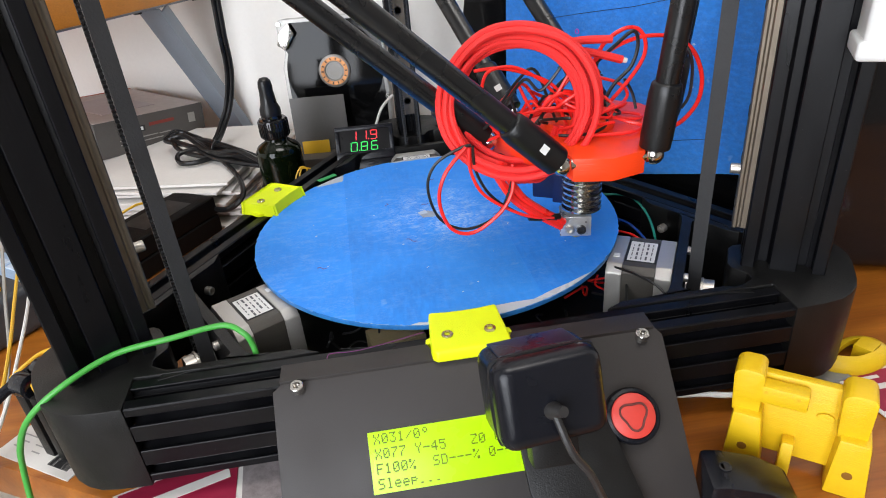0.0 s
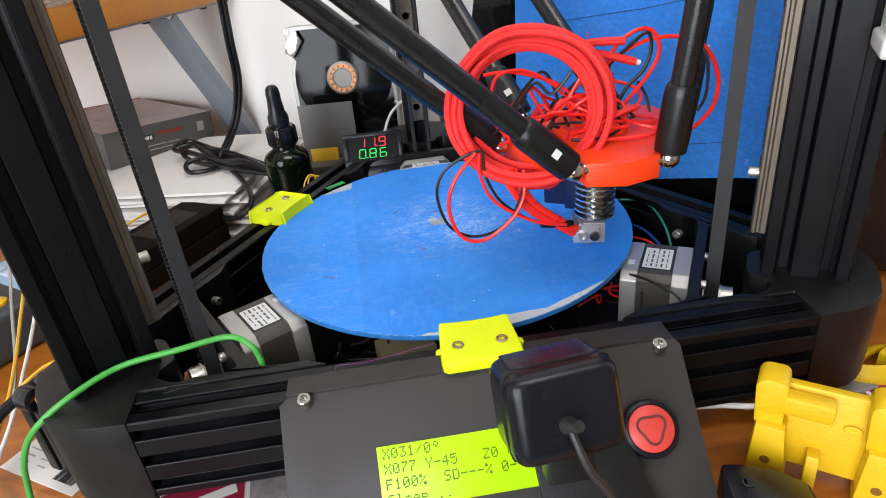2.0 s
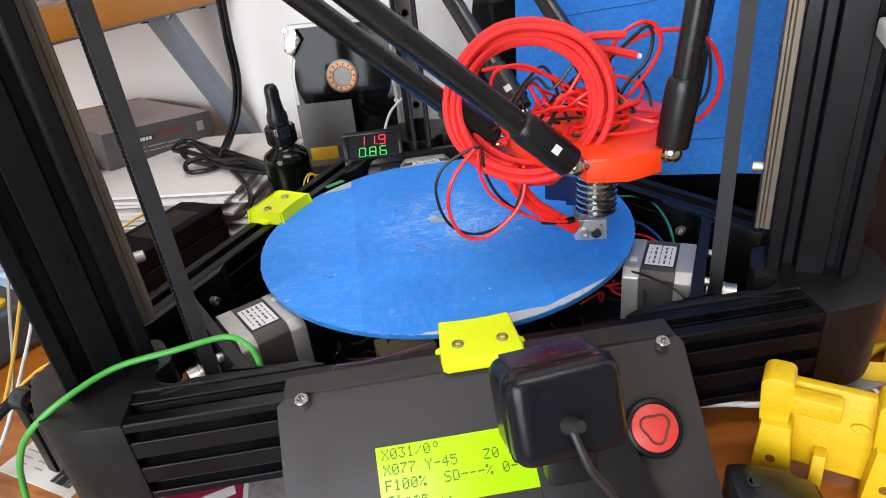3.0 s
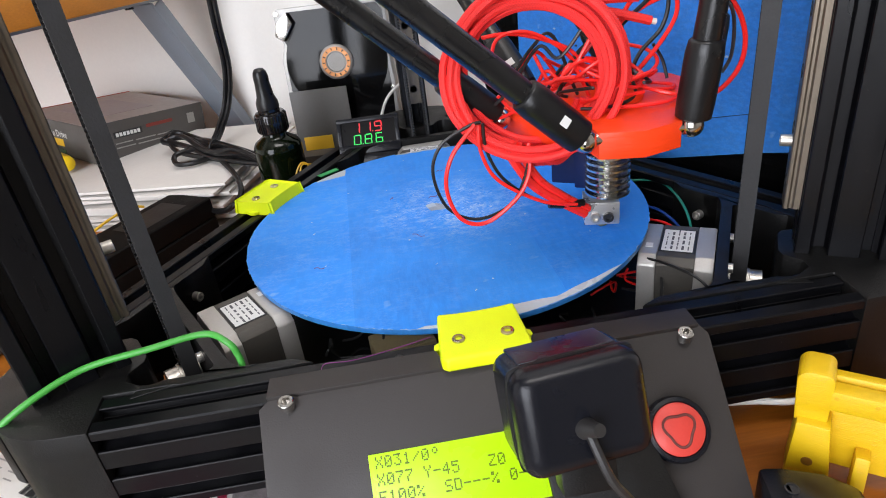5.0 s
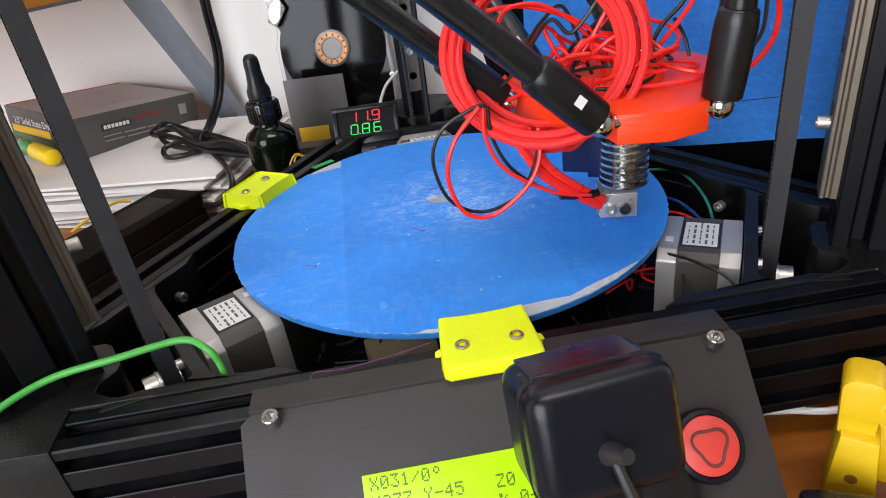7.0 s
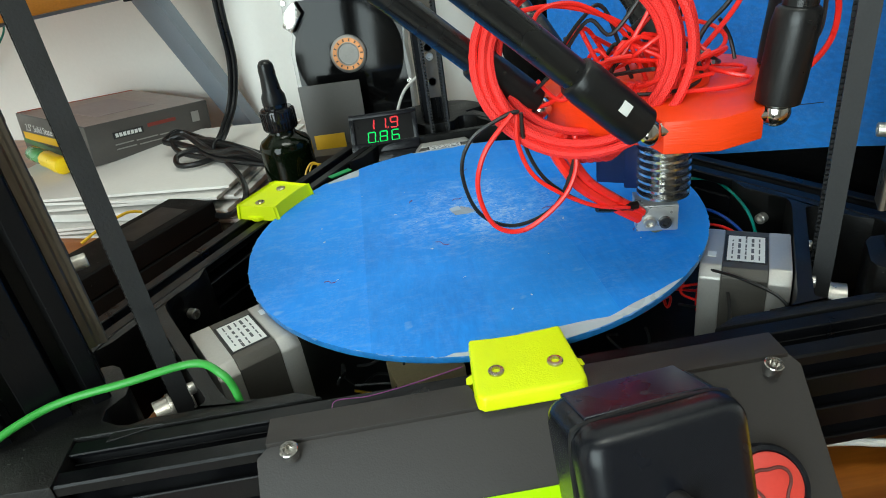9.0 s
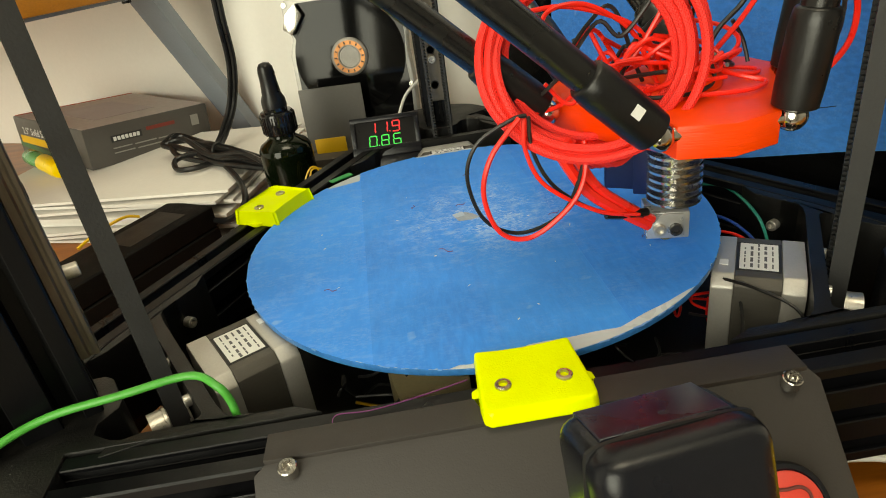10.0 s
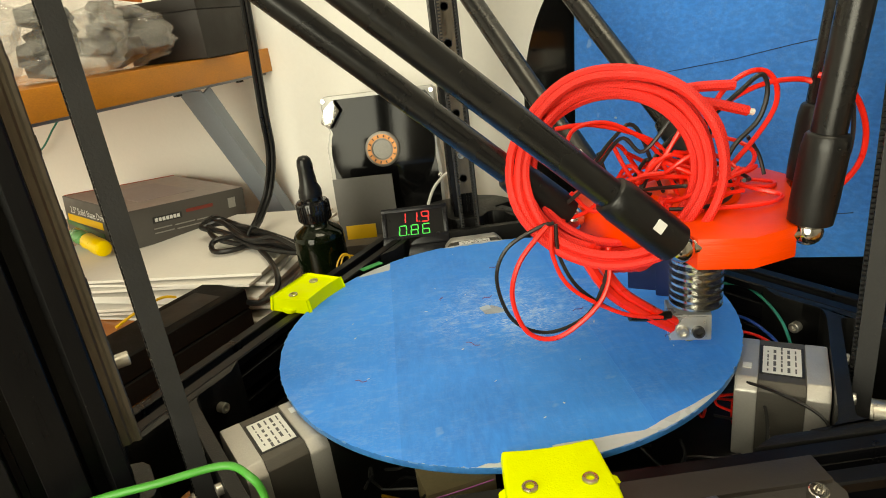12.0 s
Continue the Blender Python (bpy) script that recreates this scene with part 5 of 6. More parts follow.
wire([(0.078, -0.045, 0.174), (0.094, -0.045, 0.187), (0.11, -0.045, 0.193), (0.125, -0.046, 0.193), (0.13, -0.05, 0.19)], WR + 0.0002, M_REDW)
wire([(0.116, -0.07, 0.198), (0.122, -0.075, 0.195), (0.129, -0.075, 0.187), (0.133, -0.075, 0.175), (0.131, -0.075, 0.163), (0.122, -0.073, 0.153), (0.112, -0.066, 0.151)], WR + 0.0002, M_REDW)
wire([(0.118, -0.073, 0.197), (0.123, -0.077, 0.192), (0.126, -0.077, 0.183), (0.126, -0.077, 0.17), (0.123, -0.076, 0.163)], WB, M_BLKW)
wire([(0.022, -0.055, 0.188), (0.035, -0.055, 0.188), (0.051, -0.055, 0.183), (0.063, -0.055, 0.176), (0.071, -0.055, 0.164), (0.074, -0.055, 0.153)], WR, M_REDW)
wire([(0.025, -0.055, 0.177), (0.029, -0.056, 0.187), (0.042, -0.056, 0.188), (0.056, -0.056, 0.18), (0.065, -0.055, 0.171), (0.078, -0.055, 0.165), (0.082, -0.054, 0.154)], WR, M_REDW)
wire([(0.055, -0.055, 0.156), (0.062, -0.055, 0.172), (0.075, -0.052, 0.181), (0.084, -0.05, 0.182), (0.09, -0.048, 0.178)], WB + 0.0003, M_BLKW)
wire([(0.052, -0.06, 0.163), (0.065, -0.06, 0.173), (0.078, -0.06, 0.166), (0.083, -0.062, 0.157), (0.073, -0.065, 0.154)], WR, M_REDW)
wire([(0.086, -0.05, 0.161), (0.097, -0.052, 0.1545), (0.110, -0.054, 0.1525), (0.114, -0.048, 0.1525), (0.104, -0.04, 0.153)], WR, M_REDW)
wire([(0.086, -0.06, 0.167), (0.09, -0.062, 0.156), (0.083, -0.068, 0.1535), (0.072, -0.07, 0.1532), (0.062, -0.068, 0.1535)], WB, M_BLKW)
wire([(0.09, -0.06, 0.159), (0.101, -0.062, 0.1545), (0.107, -0.068, 0.153), (0.097, -0.074, 0.1528), (0.077, -0.072, 0.153)], WR, M_REDW)
wire([(0.107, -0.04, 0.171), (0.112, -0.04, 0.163), (0.114, -0.042, 0.154)], WB, M_BLKW)
# loose turns lying on the plate and inside the coil
random.seed(31)
for k in range(12):
    a0 = random.uniform(0, 6.28)
    cx, cy, cz = 0.074 + random.uniform(-0.016, 0.014), -0.056 + random.uniform(-0.008, 0.01), 0.156 + random.uniform(-0.001, 0.012)
    rr = random.uniform(0.009, 0.021)
    p = []
    for i in range(7):
        t = a0 + i * random.uniform(0.55, 0.8)
        p.append((cx + rr * math.cos(t) * 1.1, cy + rr * 0.7 * math.sin(t), cz + 0.006 * math.sin(t * 1.3 + k)))
    wire(p, WR if k % 3 else WB, M_REDW if k % 3 else M_BLKW)
for k in range(7):
    p = [(0.020 + 0.004 * k, -0.054 + 0.002 * (k % 3), 0.150 + 0.005 * k)]
    for i in range(4):
        p.append((p[-1][0] + random.uniform(0.008, 0.016), p[-1][1] + random.uniform(-0.004, 0.004), 0.150 + random.uniform(0.0, 0.04)))
    wire(p, WB if k % 2 else WR, M_BLKW if k % 2 else M_REDW)

# ---------------------------------------------------------------- wires under and beside the bed
uw = thing("motor_wiring", (0.0, -0.06, 0.038), "tangle of thin coloured wires under the print bed", "wires")


def loom(points, r, material):
    return part("wire", tube(points, r, 6, 6), material, uw)


loom([(0.112, 0.028, 0.070), (0.126, 0.021, 0.0725), (0.138, 0.014, 0.0725), (0.140, -0.004, 0.072), (0.136, -0.029, 0.071), (0.135, -0.041, 0.060)], 0.0008, M_TEALW)
loom([(0.108, -0.004, 0.069), (0.122, -0.015, 0.070), (0.126, -0.034, 0.0695), (0.130, -0.047, 0.062)], 0.0008, M_BLUEW)
loom([(0.106, -0.014, 0.066), (0.118, -0.027, 0.068), (0.123, -0.035, 0.068), (0.134, -0.042, 0.060)], 0.0008, M_REDW)
loom([(0.092, -0.072, 0.073), (0.101, -0.087, 0.0745), (0.111, -0.102, 0.070), (0.114, -0.108, 0.05)], 0.0007, M_BLKW)
loom([(0.098, -0.055, 0.072), (0.100, -0.075, 0.066), (0.092, -0.095, 0.058), (0.078, -0.108, 0.045)], 0.0008, M_BLKW)
random.seed(5)
for k in range(16):
    x, y = random.choice(((-0.075, -0.075), (-0.06, -0.08), (0.05, -0.08), (0.075, -0.07), (0.09, -0.055)))
    p = [(x + random.uniform(-0.012, 0.012), y + random.uniform(-0.01, 0.01), random.uniform(0.04, 0.062))]
    for i in range(4):
        p.append((p[-1][0] + random.uniform(-0.004, 0.016), p[-1][1] + random.uniform(-0.012, 0.008), max(0.0385, p[-1][2] + random.uniform(-0.010, 0.008))))
    loom(p, 0.0007, (M_REDW, M_BLKW, M_BLKW, M_REDW if x > 0 else M_YELW)[k % 4])
blk = solo("terminal_block", box(0.030, 0.020, 0.018, pose(-0.035, -0.082, 0.047, 0, 0, 14), 0.001), mat("beige_plastic", (0.3, 0.24, 0.13), 0.5, 0, 0.15, 60, 0.1), "beige terminal block under the bed", "terminal block")
pf = solo("filament_strand", tube([(-0.068, -0.128, TOP + 0.0008), (-0.066, -0.1255, TOP + 0.002), (-0.055, -0.125, TOP + 0.001), (-0.039, -0.123, TOP + 0.0015), (-0.021, -0.118, TOP + 0.001)], 0.0002, 6, 5), M_PURPLE, "thin purple filament strand on the front bar", "filament")

# ---------------------------------------------------------------- cords behind on the left
cord = thing("mains_cord", (-0.2, 0.24, 0.055), "tied bundle of flat black mains cord on the papers", "cord")


def lay(points, r=0.0024, flat=1.0):
    return part("cord", tube(points, r, 7, 8, flat=flat), M_SLEEVE, cord)


Z = PAPER_TOP + 0.004
random.seed(8)
for k in range(5):
    j = lambda: random.uniform(-0.004, 0.004)
    lay([(-0.128, 0.195 - 0.004 * k, Z + 0.001 * k), (-0.160 + j(), 0.212 + j(), Z + 0.003 * k), (-0.190 + j(), 0.238 + j(), Z + 0.002 * k), (-0.222 + j(), 0.262 + j() + 0.006 * k, Z + 0.004 + 0.002 * k), (-0.243 + j(), 0.288 + j(), Z + 0.009), (-0.238 + j(), 0.305 + j(), Z + 0.011), (-0.215 + j(), 0.290 + j(), Z + 0.006), (-0.190 + j(), 0.255 + j(), Z + 0.003 * k), (-0.158, 0.222 + j(), Z + 0.002 * k), (-0.130, 0.205, Z)])
lay([(-0.190, 0.245, Z), (-0.205, 0.233, Z), (-0.222, 0.236, Z), (-0.226, 0.252, Z + 0.004), (-0.205, 0.255, Z + 0.006), (-0.186, 0.243, Z + 0.004)])
lay([(-0.200, 0.262, Z + 0.006), (-0.183, 0.232, Z + 0.001), (-0.161, 0.185, Z), (-0.151, 0.152, Z - 0.003), (-0.156, 0.144, Z - 0.010), (-0.169, 0.151, Z - 0.018), (-0.186, 0.168, Z - 0.022)])
for dx in (0.0, 0.0045):
    lay([(-0.162 + dx, 0.300, 0.330), (-0.166 + dx, 0.300, 0.240), (-0.168 + dx, 0.300, 0.200), (-0.170 + dx, 0.300, 0.166), (-0.172 + dx, 0.302, 0.128), (-0.181 + dx, 0.300, 0.094), (-0.192 + dx, 0.288, 0.072), (-0.196 + dx, 0.270, Z + 0.004), (-0.190 + dx, 0.252, Z + 0.002)], 0.0024)
part("cord_tie", tube([(-0.186 + 0.009 * math.cos(t) * 0.5, 0.243 + 0.004 * math.cos(t), Z + 0.006 + 0.009 * math.sin(t)) for t in [2 * math.pi * i / 10 for i in range(10)]], 0.0014, 4, 6, True), M_BLKW, cord, "black cord tie")
part("adapter_plug", lathe([(0.0055, 0), (0.006, 0.002), (0.005, 0.012), (0.003, 0.018)], along((-0.196, 0.174, DESK + 0.019), (-0.176, 0.158, DESK + 0.021)), 16), M_SLEEVE, cord)
part("yellow_wire", tube([(-0.262, 0.118, DESK + 0.036), (-0.252, 0.130, DESK + 0.040), (-0.240, 0.150, DESK + 0.041), (-0.232, 0.158, DESK + 0.037)], 0.0011, 6, 6), M_YELW, cord)

# knotted yellow thread behind the bar, yellow slip
th = solo("yellow_thread", merged(tube([(-0.104, 0.143, 0.060), (-0.103, 0.144, 0.068), (-0.098, 0.146, 0.0745), (-0.0935, 0.147, 0.0725), (-0.094, 0.146, 0.067)], 0.0007, 6, 6), tube([(-0.101, 0.144, 0.060), (-0.100, 0.145, 0.068), (-0.097, 0.147, 0.073), (-0.090, 0.149, 0.071)], 0.0007, 6, 6)), M_YELW, "thin yellow thread hooked over the base bar", "thread")

solo("green_wire", tube([(-0.478, 0.548, 0.194), (-0.4839, 0.5560, 0.1657), (-0.5055, 0.5660, 0.1451), (-0.5354, 0.5820, 0.1214), (-0.575, 0.600, 0.104)], 0.0012, 6, 7), M_TEALW, "thin green wire hanging under the shelf", "wire")
# white wire by the drive
ww = solo("white_wire", tube([(-0.030, 0.205, 0.085), (-0.022, 0.215, 0.098), (-0.008, 0.228, 0.106), (0.004, 0.235, 0.108)], 0.0013, 6, 7), M_WHTW, "white wire bending up beside the drive", "wire")

# ---------------------------------------------------------------- bags and boxes on the shelf
ST = SH @ pose(0.012, 0.03, 0.0238) @ Matrix.Scale(1.18, 4)
random.seed(17)


def bag(cx, cy, sx, sy, sz, seed):
    """A crumpled clear bag: a lumpy closed skin with sharp folds."""
    bm = bmesh.new()
    bmesh.ops.create_icosphere(bm, subdivisions=4, radius=1.0)
    noise.seed_set(seed)
    for v in bm.verts:
        p = v.co.copy()
        f = 1 + 0.34 * noise.noise(p * 1.7 + Vector((seed, 0, 0))) + 0.24 * abs(noise.noise(p * 4.5)) + 0.12 * abs(noise.noise(p * 10))
        q = Vector((p.x * f * sx, p.y * f * sy, max(-0.85, p.z * f) * sz))
        v.co = ST @ Vector((cx + q.x, cy + q.y, 0.9 * sz + q.z))
    return bm


film = bpy.data.materials.new("crumpled_clear_film")
film.use_nodes = True
fb = film.node_tree.nodes["Principled BSDF"]
fb.inputs["Base Color"].default_value = (0.55, 0.53, 0.5, 1)
fb.inputs["Roughness"].default_value = 0.1
fb.inputs["Alpha"].default_value = 0.3
for i, (cx, cy, sx, sy, sz) in enumerate(((-0.055, -0.205, 0.05, 0.055, 0.03), (-0.13, -0.23, 0.06, 0.05, 0.036), (-0.06, -0.145, 0.04, 0.045, 0.024))):
    bg = thing("plastic_bag", ST @ Vector((cx, cy, 0)), "crumpled clear plastic bag of small parts on the shelf", "plastic bag", "bags on the shelf")
    part("film", bag(cx, cy, sx, sy, sz, i + 3), film, bg, smooth=25)
    part("contents", merged(*[box(random.uniform(0.012, 0.03), random.uniform(0.012, 0.025), random.uniform(0.008, 0.016), ST @ pose(cx + random.uniform(-0.3, 0.3) * sx, cy + random.uniform(-0.3, 0.3) * sy, 0.012 + 0.006 * q, random.uniform(-20, 20), random.uniform(-20, 20), random.uniform(0, 90)), 0.001) for q in range(6)]), (mat("dark_grey_parts", (0.02, 0.019, 0.018), 0.5), mat("black_parts", (0.008, 0.008, 0.009), 0.35), mat("brown_parts", (0.04, 0.028, 0.018), 0.4))[i], bg, "dark small parts")
CT = ST @ pose(-0.045, -0.078, 0.0002, 0, 0, 8)
M_DKCARD = mat("dark_brown_card", (0.009, 0.005, 0.0035), 0.6, 0, 0.2, 40, 0.2)
sc = thing("dark_carton", CT @ Vector((0, 0, 0)), "dark brown carton on the shelf by the wall", "carton")
part("body", box(0.072, 0.066, 0.036, CT @ pose(0, 0, 0.018), 0.001), M_DKCARD, sc)
part("lid", box(0.0735, 0.0675, 0.010, CT @ pose(0, 0, 0.041), 0.001), M_DKCARD, sc, "shallow lid")
yt = solo("brass_rod", tube([ST @ Vector((-0.09, -0.284, 0.003)), ST @ Vector((-0.05, -0.276, 0.003)), ST @ Vector((-0.008, -0.262, 0.003))], 0.0026, 3, 10), mat("yellow_brass", (0.6, 0.36, 0.05), 0.3, 0.8), "thin brass coloured rod on the shelf edge", "rod")
rw = solo("orange_cable", tube([ST @ Vector((-0.12, -0.25, 0.052)), ST @ Vector((-0.09, -0.22, 0.060)), ST @ Vector((-0.05, -0.18, 0.055)), ST @ Vector((-0.02, -0.14, 0.046))], 0.0022, 5, 8), mat("orange_cable_skin", (0.6, 0.14, 0.02), 0.4), "orange cable lying on the bags", "cable")

# ---------------------------------------------------------------- left: meter, wires, fan clip, slips of paper
mm = thing("multimeter", (-0.33, 0.05, DESK), "dark grey multimeter with a yellow button and blue keys", "multimeter")
MT = pose(-0.330, 0.050, DESK + 0.018, 0, 0, -36)
part("case", box(0.085, 0.13, 0.035, MT, 0.006, 3), mat("dark_grey_case", (0.05, 0.055, 0.06), 0.45, 0, 0.15, 60, 0.2), mm, "dark grey case", smooth=45)
part("key_strip", box(0.075, 0.022, 0.001, MT @ pose(0.0, 0.030, 0.0178), 0.0003), mat("light_blue_print", (0.3, 0.42, 0.58), 0.4), mm, "light blue key strip")
for k in range(4):
    part("key", box(0.013, 0.008, 0.0016, MT @ pose(-0.028 + 0.018 * k, 0.030, 0.0187), 0.0005), mat("pale_key", (0.5, 0.58, 0.68), 0.4), mm)
part("button", lathe([(0.006, 0), (0.006, 0.002), (0.004, 0.0035), (0.001, 0.004)], MT @ pose(0.026, 0.002, 0.0175), 20), mat("yellow_button", (0.85, 0.5, 0.01), 0.4), mm, "round yellow button")
part("button", lathe([(0.008, 0), (0.008, 0.002), (0.006, 0.0035), (0.001, 0.004)], MT @ pose(0.026, 0.058, 0.0175), 20), mat("yellow_button", (0.85, 0.5, 0.01), 0.4), mm)
part("dial", lathe([(0.018, 0), (0.018, 0.003), (0.015, 0.005), (0.002, 0.0055)], MT @ pose(-0.005, -0.022, 0.0175), 28), M_CAMBODY, mm, "black rotary dial")

for nm, mt, pts, lab in (("yellow_wire", M_YELW, [(-0.290, 0.060, 0.075), (-0.273, 0.000, 0.062), (-0.259, -0.045, 0.055), (-0.250, -0.085, 0.048), (-0.262, -0.125, 0.02)], "yellow wire hanging beside the printer"), ("white_wire", M_WHTW, [(-0.285, 0.070, 0.078), (-0.270, 0.010, 0.058), (-0.262, -0.035, 0.045), (-0.256, -0.078, 0.034), (-0.266, -0.115, 0.01)], "white wire hanging beside the printer"), ("braided_lead", M_GREY, [(-0.300, 0.062, 0.085), (-0.283, 0.008, 0.060), (-0.270, -0.030, 0.044), (-0.268, -0.06, 0.022)], "silver braided lead beside the printer")):
    solo(nm, tube(pts, 0.0011, 8, 8), mt, lab, "wire")
solo("yellow_wire", tube([(-0.262, -0.050, 0.040), (-0.245, -0.045, 0.050), (-0.228, -0.052, 0.058)], 0.0011, 6, 6), M_YELW, "thin yellow wire crossing to the corner", "wire")

fc = thing("fan_holder", (-0.212, -0.098, DESK), "black plastic holder with a small fan clipped to the corner", "fan holder")
FC = pose(-0.2235, -0.0865, DESK, 0, 0, 60) @ Matrix.Diagonal((0.75, 0.9, 0.86, 1))
part("frame", merged(box(0.030, 0.008, 0.052, FC @ pose(0, 0.0, 0.027), 0.0012), box(0.030, 0.006, 0.050, FC @ pose(0.0, -0.011, 0.026), 0.001)), M_PLAST, fc, "black twin plates")
for k in (-1, 1):
    part("clamp_barrel", lathe([(0.0075, 0), (0.008, 0.001), (0.008, 0.011), (0.0065, 0.012), (0.004, 0.012)], FC @ pose(0.008 * k, 0.006, 0.054, 90, 0, 0), 24), M_CAMBODY, fc, "round clamp barrel")
part("slot", box(0.013, 0.0012, 0.010, FC @ pose(-0.004, -0.0146, 0.012)), M_INK, fc)
for k, mtw in enumerate((M_REDW, M_REDW, M_YELW)):
    part("lead", tube([FC @ Vector((0.0, 0.003 * k, 0.052)), FC @ Vector((-0.008, -0.012 + 0.003 * k, 0.056)), FC @ Vector((-0.014, -0.022 + 0.002 * k, 0.046)), FC @ Vector((-0.016, -0.026, 0.030))], 0.0009, 6, 6), mtw, fc)
for k in range(2):
    solo("black_cable", tube([(-0.228, -0.078 - 0.004 * k, 0.064), (-0.245, -0.095, 0.056), (-0.262 + 0.004 * k, -0.115, 0.035), (-0.268, -0.135, 0.005), (-0.272, -0.15, -0.05)], 0.0030, 7, 8), M_CAMBODY, "thick black cable hanging over the desk edge", "cable")
gl = solo("heat_shrunk_splice", tube([(-0.2065, -0.152, 0.030), (-0.212, -0.156, 0.012), (-0.214, -0.160, -0.012)], 0.0045, 6, 10), mat("clear_grey_sleeve", (0.18, 0.16, 0.15), 0.2, 0, 0.3, 120, 0.1), "clear sleeved wire splice hanging over the desk edge", "wire splice")

lp = thing("printed_slip", (-0.232, -0.085, DESK), "white printed slip with a barcode lying on the desk", "paper slip")
LP = pose(-0.2290, -0.0875, DESK + 0.0006, 0, 0, -31)
part("sheet", box(0.058, 0.034, 0.0008, LP), M_PAPER, lp)
random.seed(3)
for k in range(14):
    part("code_bar", box(random.choice((0.0004, 0.0007, 0.001)), 0.0085, 0.0002, LP @ pose(0.0085 + 0.0011 * k, -0.0085, 0.0005)), M_INK, lp)
for k in range(6):
    for j in range(2):
        part("print_bar", box(random.uniform(0.006, 0.011), 0.0008, 0.0002, LP @ pose(-0.020 + 0.014 * j, 0.012 - 0.0042 * k, 0.0005)), M_GREY, lp)

# ---------------------------------------------------------------- flyers under the front bar and at the right
fl = thing("flyer", (-0.13, -0.135, DESK), "maroon and white printed flyer lying under the printer", "flyer")
FL = pose(-0.136, -0.146, DESK + 0.0008, 0, 0, 18)
part("sheet", box(0.085, 0.055, 0.0008, FL), M_PAPER, fl)
part("maroon_panel", prism([(-0.04, -0.026), (0.008, -0.026), (0.020, 0.026), (-0.04, 0.026)], 0.0003, FL @ pose(0, 0, 0.0004)), M_MAROON, fl)
part("grey_picture", prism([(0.012, -0.024), (0.040, -0.024), (0.040, 0.024), (0.022, 0.024)], 0.0003, FL @ pose(0, 0, 0.0004)), mat("mottled_print", (0.3, 0.26, 0.26), 0.5, 0, 0.45, 260, 0.05), fl)
part("white_band", box(0.050, 0.006, 0.0003, FL @ pose(-0.012, 0.013, 0.00075)), M_PAPER, fl)
part("number_bar", words("07", 0.016, FL @ pose(-0.036, -0.006, 0.0008)), M_PAPER, fl, smooth=0)
for k in range(3):
    part("print_bar", box(0.02, 0.0016, 0.0002, FL @ pose(-0.008, 0.000 - 0.004 * k, 0.0008)), M_PAPER, fl)

fr = thing("flyer", (0.222, -0.142, DESK), "maroon card with a white border lying on the desk", "flyer")
FR = pose(0.2235, -0.1415, DESK + 0.0008, 0, 0, -2)
part("sheet", prism([(-0.025, 0.012), (0.045, 0.016), (0.04, -0.026), (-0.018, -0.022)], 0.0008, FR), M_PAPER, fr)
part("maroon_panel", prism([(-0.0222, 0.0095), (0.043, 0.0132), (0.0385, -0.022), (-0.0165, -0.0185)], 0.0003, FR @ pose(0, 0, 0.0008)), M_MAROON, fr)
part("white_mark", box(0.012, 0.0022, 0.0002, FR @ pose(-0.008, 0.0055, 0.0012, 0, 0, 4)), M_PAPER, fr)
part("white_mark", box(0.017, 0.0038, 0.0002, FR @ pose(-0.006, -0.0015, 0.0012, 0, 0, 4)), M_PAPER, fr)

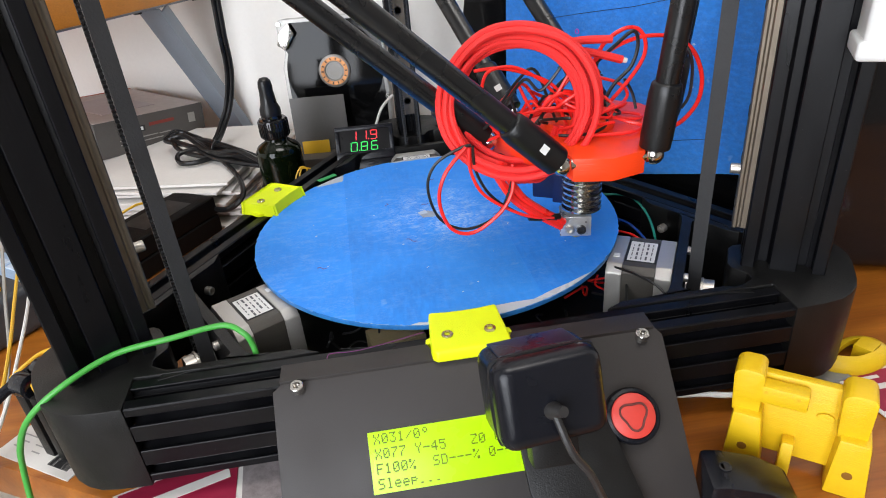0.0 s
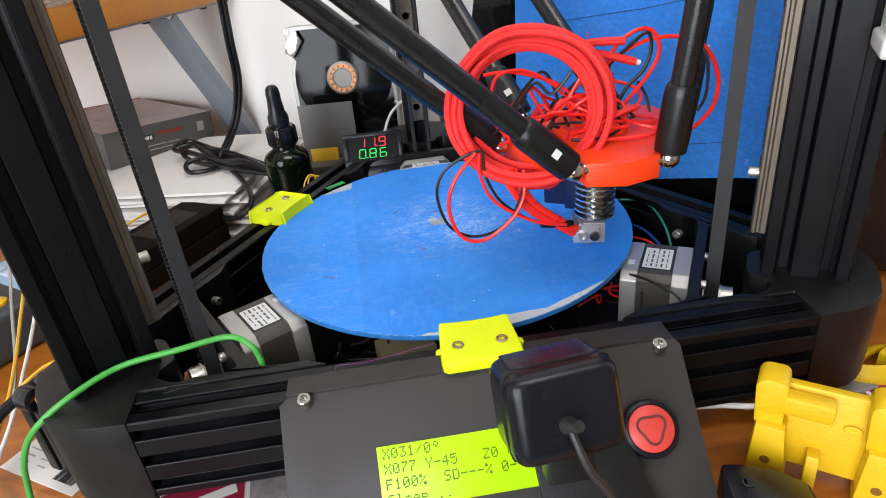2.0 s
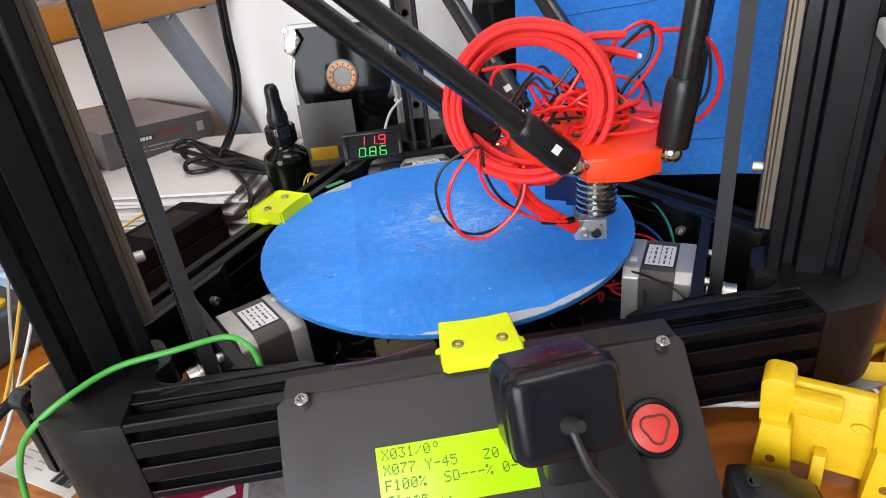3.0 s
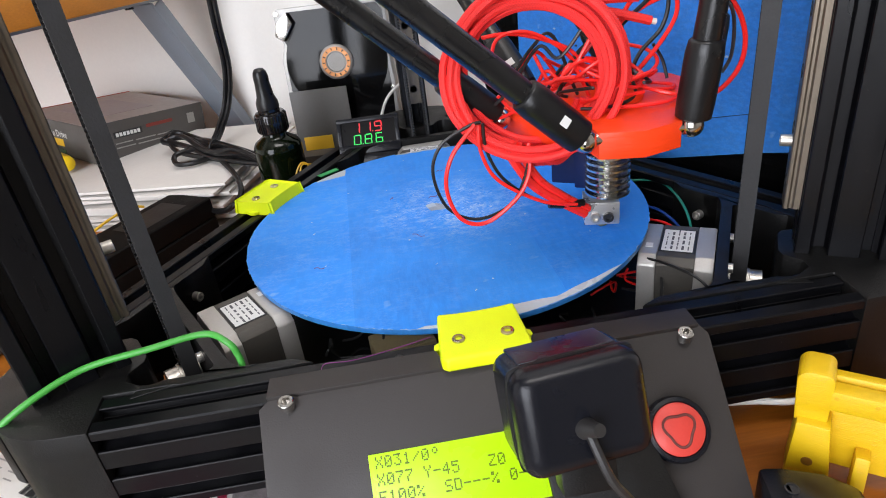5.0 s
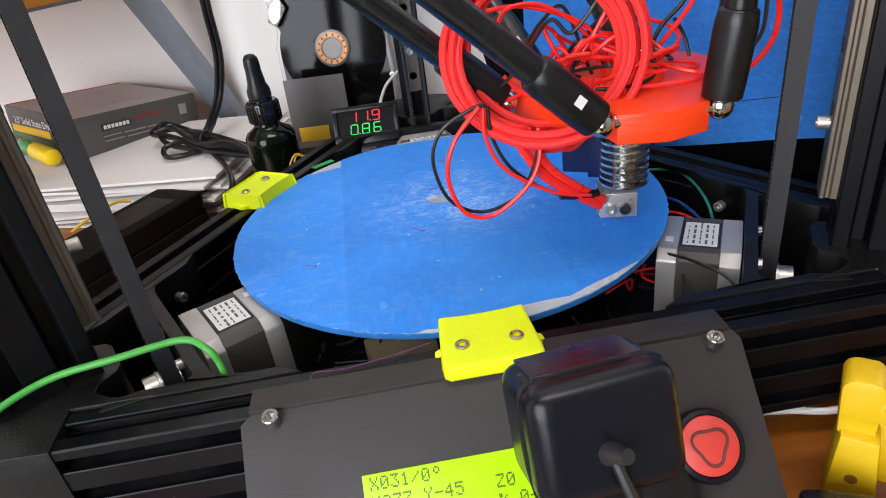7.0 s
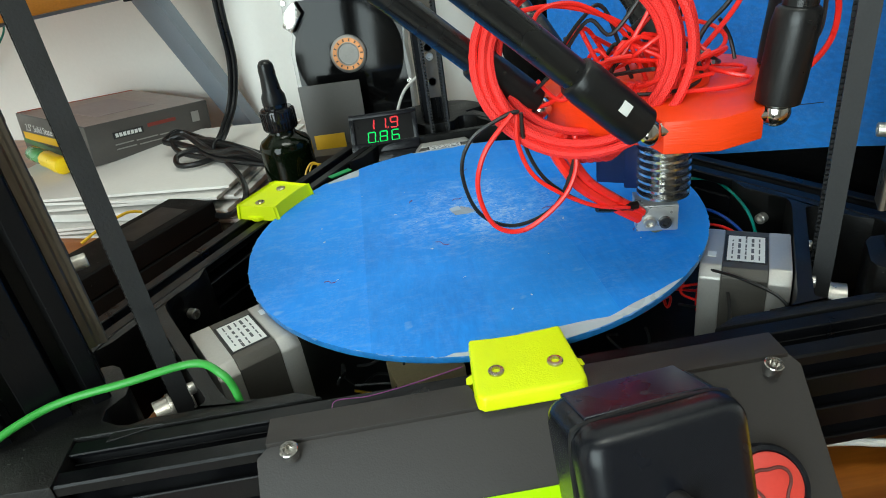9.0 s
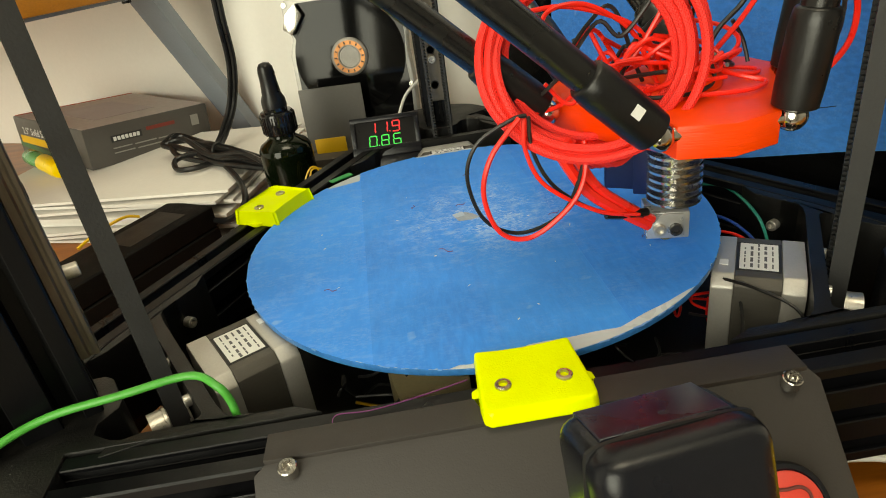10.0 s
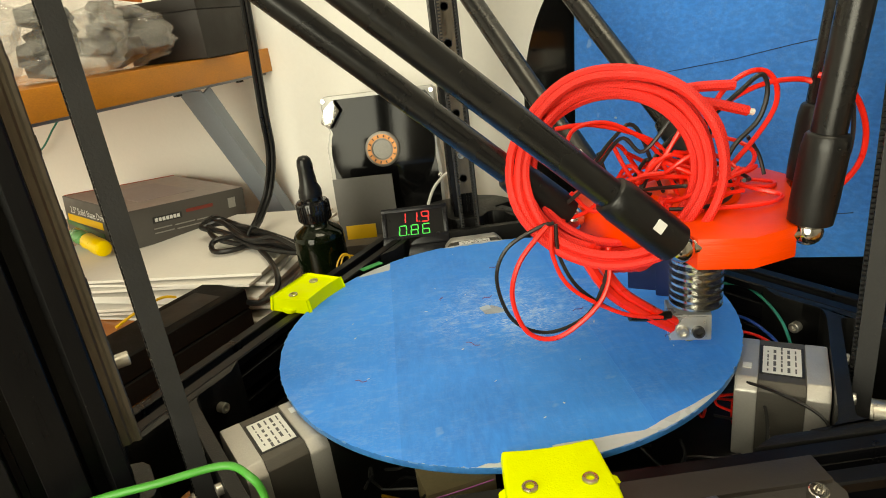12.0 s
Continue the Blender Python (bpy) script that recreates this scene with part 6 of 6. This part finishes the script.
# wire end with clear sleeve, screw and grey scrap at the panel's side
ws = thing("white_lead", (0.115, -0.138, DESK), "white lead with a clear plastic sleeve end", "lead")
part("lead", tube([(0.100, -0.135, DESK + 0.012), (0.119, -0.138, DESK + 0.012), (0.133, -0.142, DESK + 0.012), (0.150, -0.140, DESK + 0.010), (0.165, -0.132, DESK + 0.004)], 0.0016, 7, 8), M_WHTW, ws)
part("sleeve", tube([(0.096, -0.128, DESK + 0.013), (0.108, -0.130, DESK + 0.013), (0.122, -0.132, DESK + 0.013)], 0.0042, 5, 10), M_CLEAR, ws, "cloudy plastic sleeve")
gs = thing("loose_screw", (0.184, -0.130, DESK), "steel screw with a grey bracket scrap on the desk", "screw")
part("screw", lathe([(0.0035, 0), (0.0035, 0.003), (0.0022, 0.0032), (0.0025, 0.005), (0.002, 0.006), (0.0025, 0.0075), (0.002, 0.009), (0.0022, 0.013)], pose(0.180, -0.131, DESK + 0.0036, 0, 80, 20), 16), M_STEEL, gs)
part("scrap", prism([(-0.012, -0.006), (0.012, -0.007), (0.010, 0.006), (0.0, 0.009), (-0.008, 0.004)], 0.003, pose(0.195, -0.129, DESK, 0, 0, 10), 0.0006), mat("grey_plastic", (0.22, 0.22, 0.21), 0.5), gs)

# right: white box on the upright, black case behind it
Rr = turn(-30)
wb = thing("white_sensor_box", (0.19, -0.13, 0.195), "white plastic box clipped to the printer's upright", "plastic box")
part("case", box(0.050, 0.024, 0.090, Rr @ pose(0.2365, -0.0225, 0.242), 0.003, 3), mat("white_plastic", (0.7, 0.7, 0.68), 0.4, 0, 0.05, 50, 0.1), wb, smooth=45)
part("base_lip", box(0.054, 0.027, 0.008, Rr @ pose(0.2365, -0.0225, 0.198), 0.002, 3), mat("white_plastic", (0.7, 0.7, 0.68)), wb, smooth=45)
part("round_window", lathe([(0.009, 0), (0.009, 0.0008), (0.0075, 0.001), (0.007, 0.0003)], Rr @ pose(0.24, -0.0346, 0.245, 90, 0, 0), 28), M_CLEAR, wb)
bk = thing("black_case", (0.30, -0.01, DESK), "tall rounded black plastic case behind the upright", "case")
part("shell", box(0.11, 0.07, 0.20, pose(0.302, -0.008, DESK + 0.10, 0, 0, -20), 0.018, 5), M_GLOSS, bk, smooth=50)
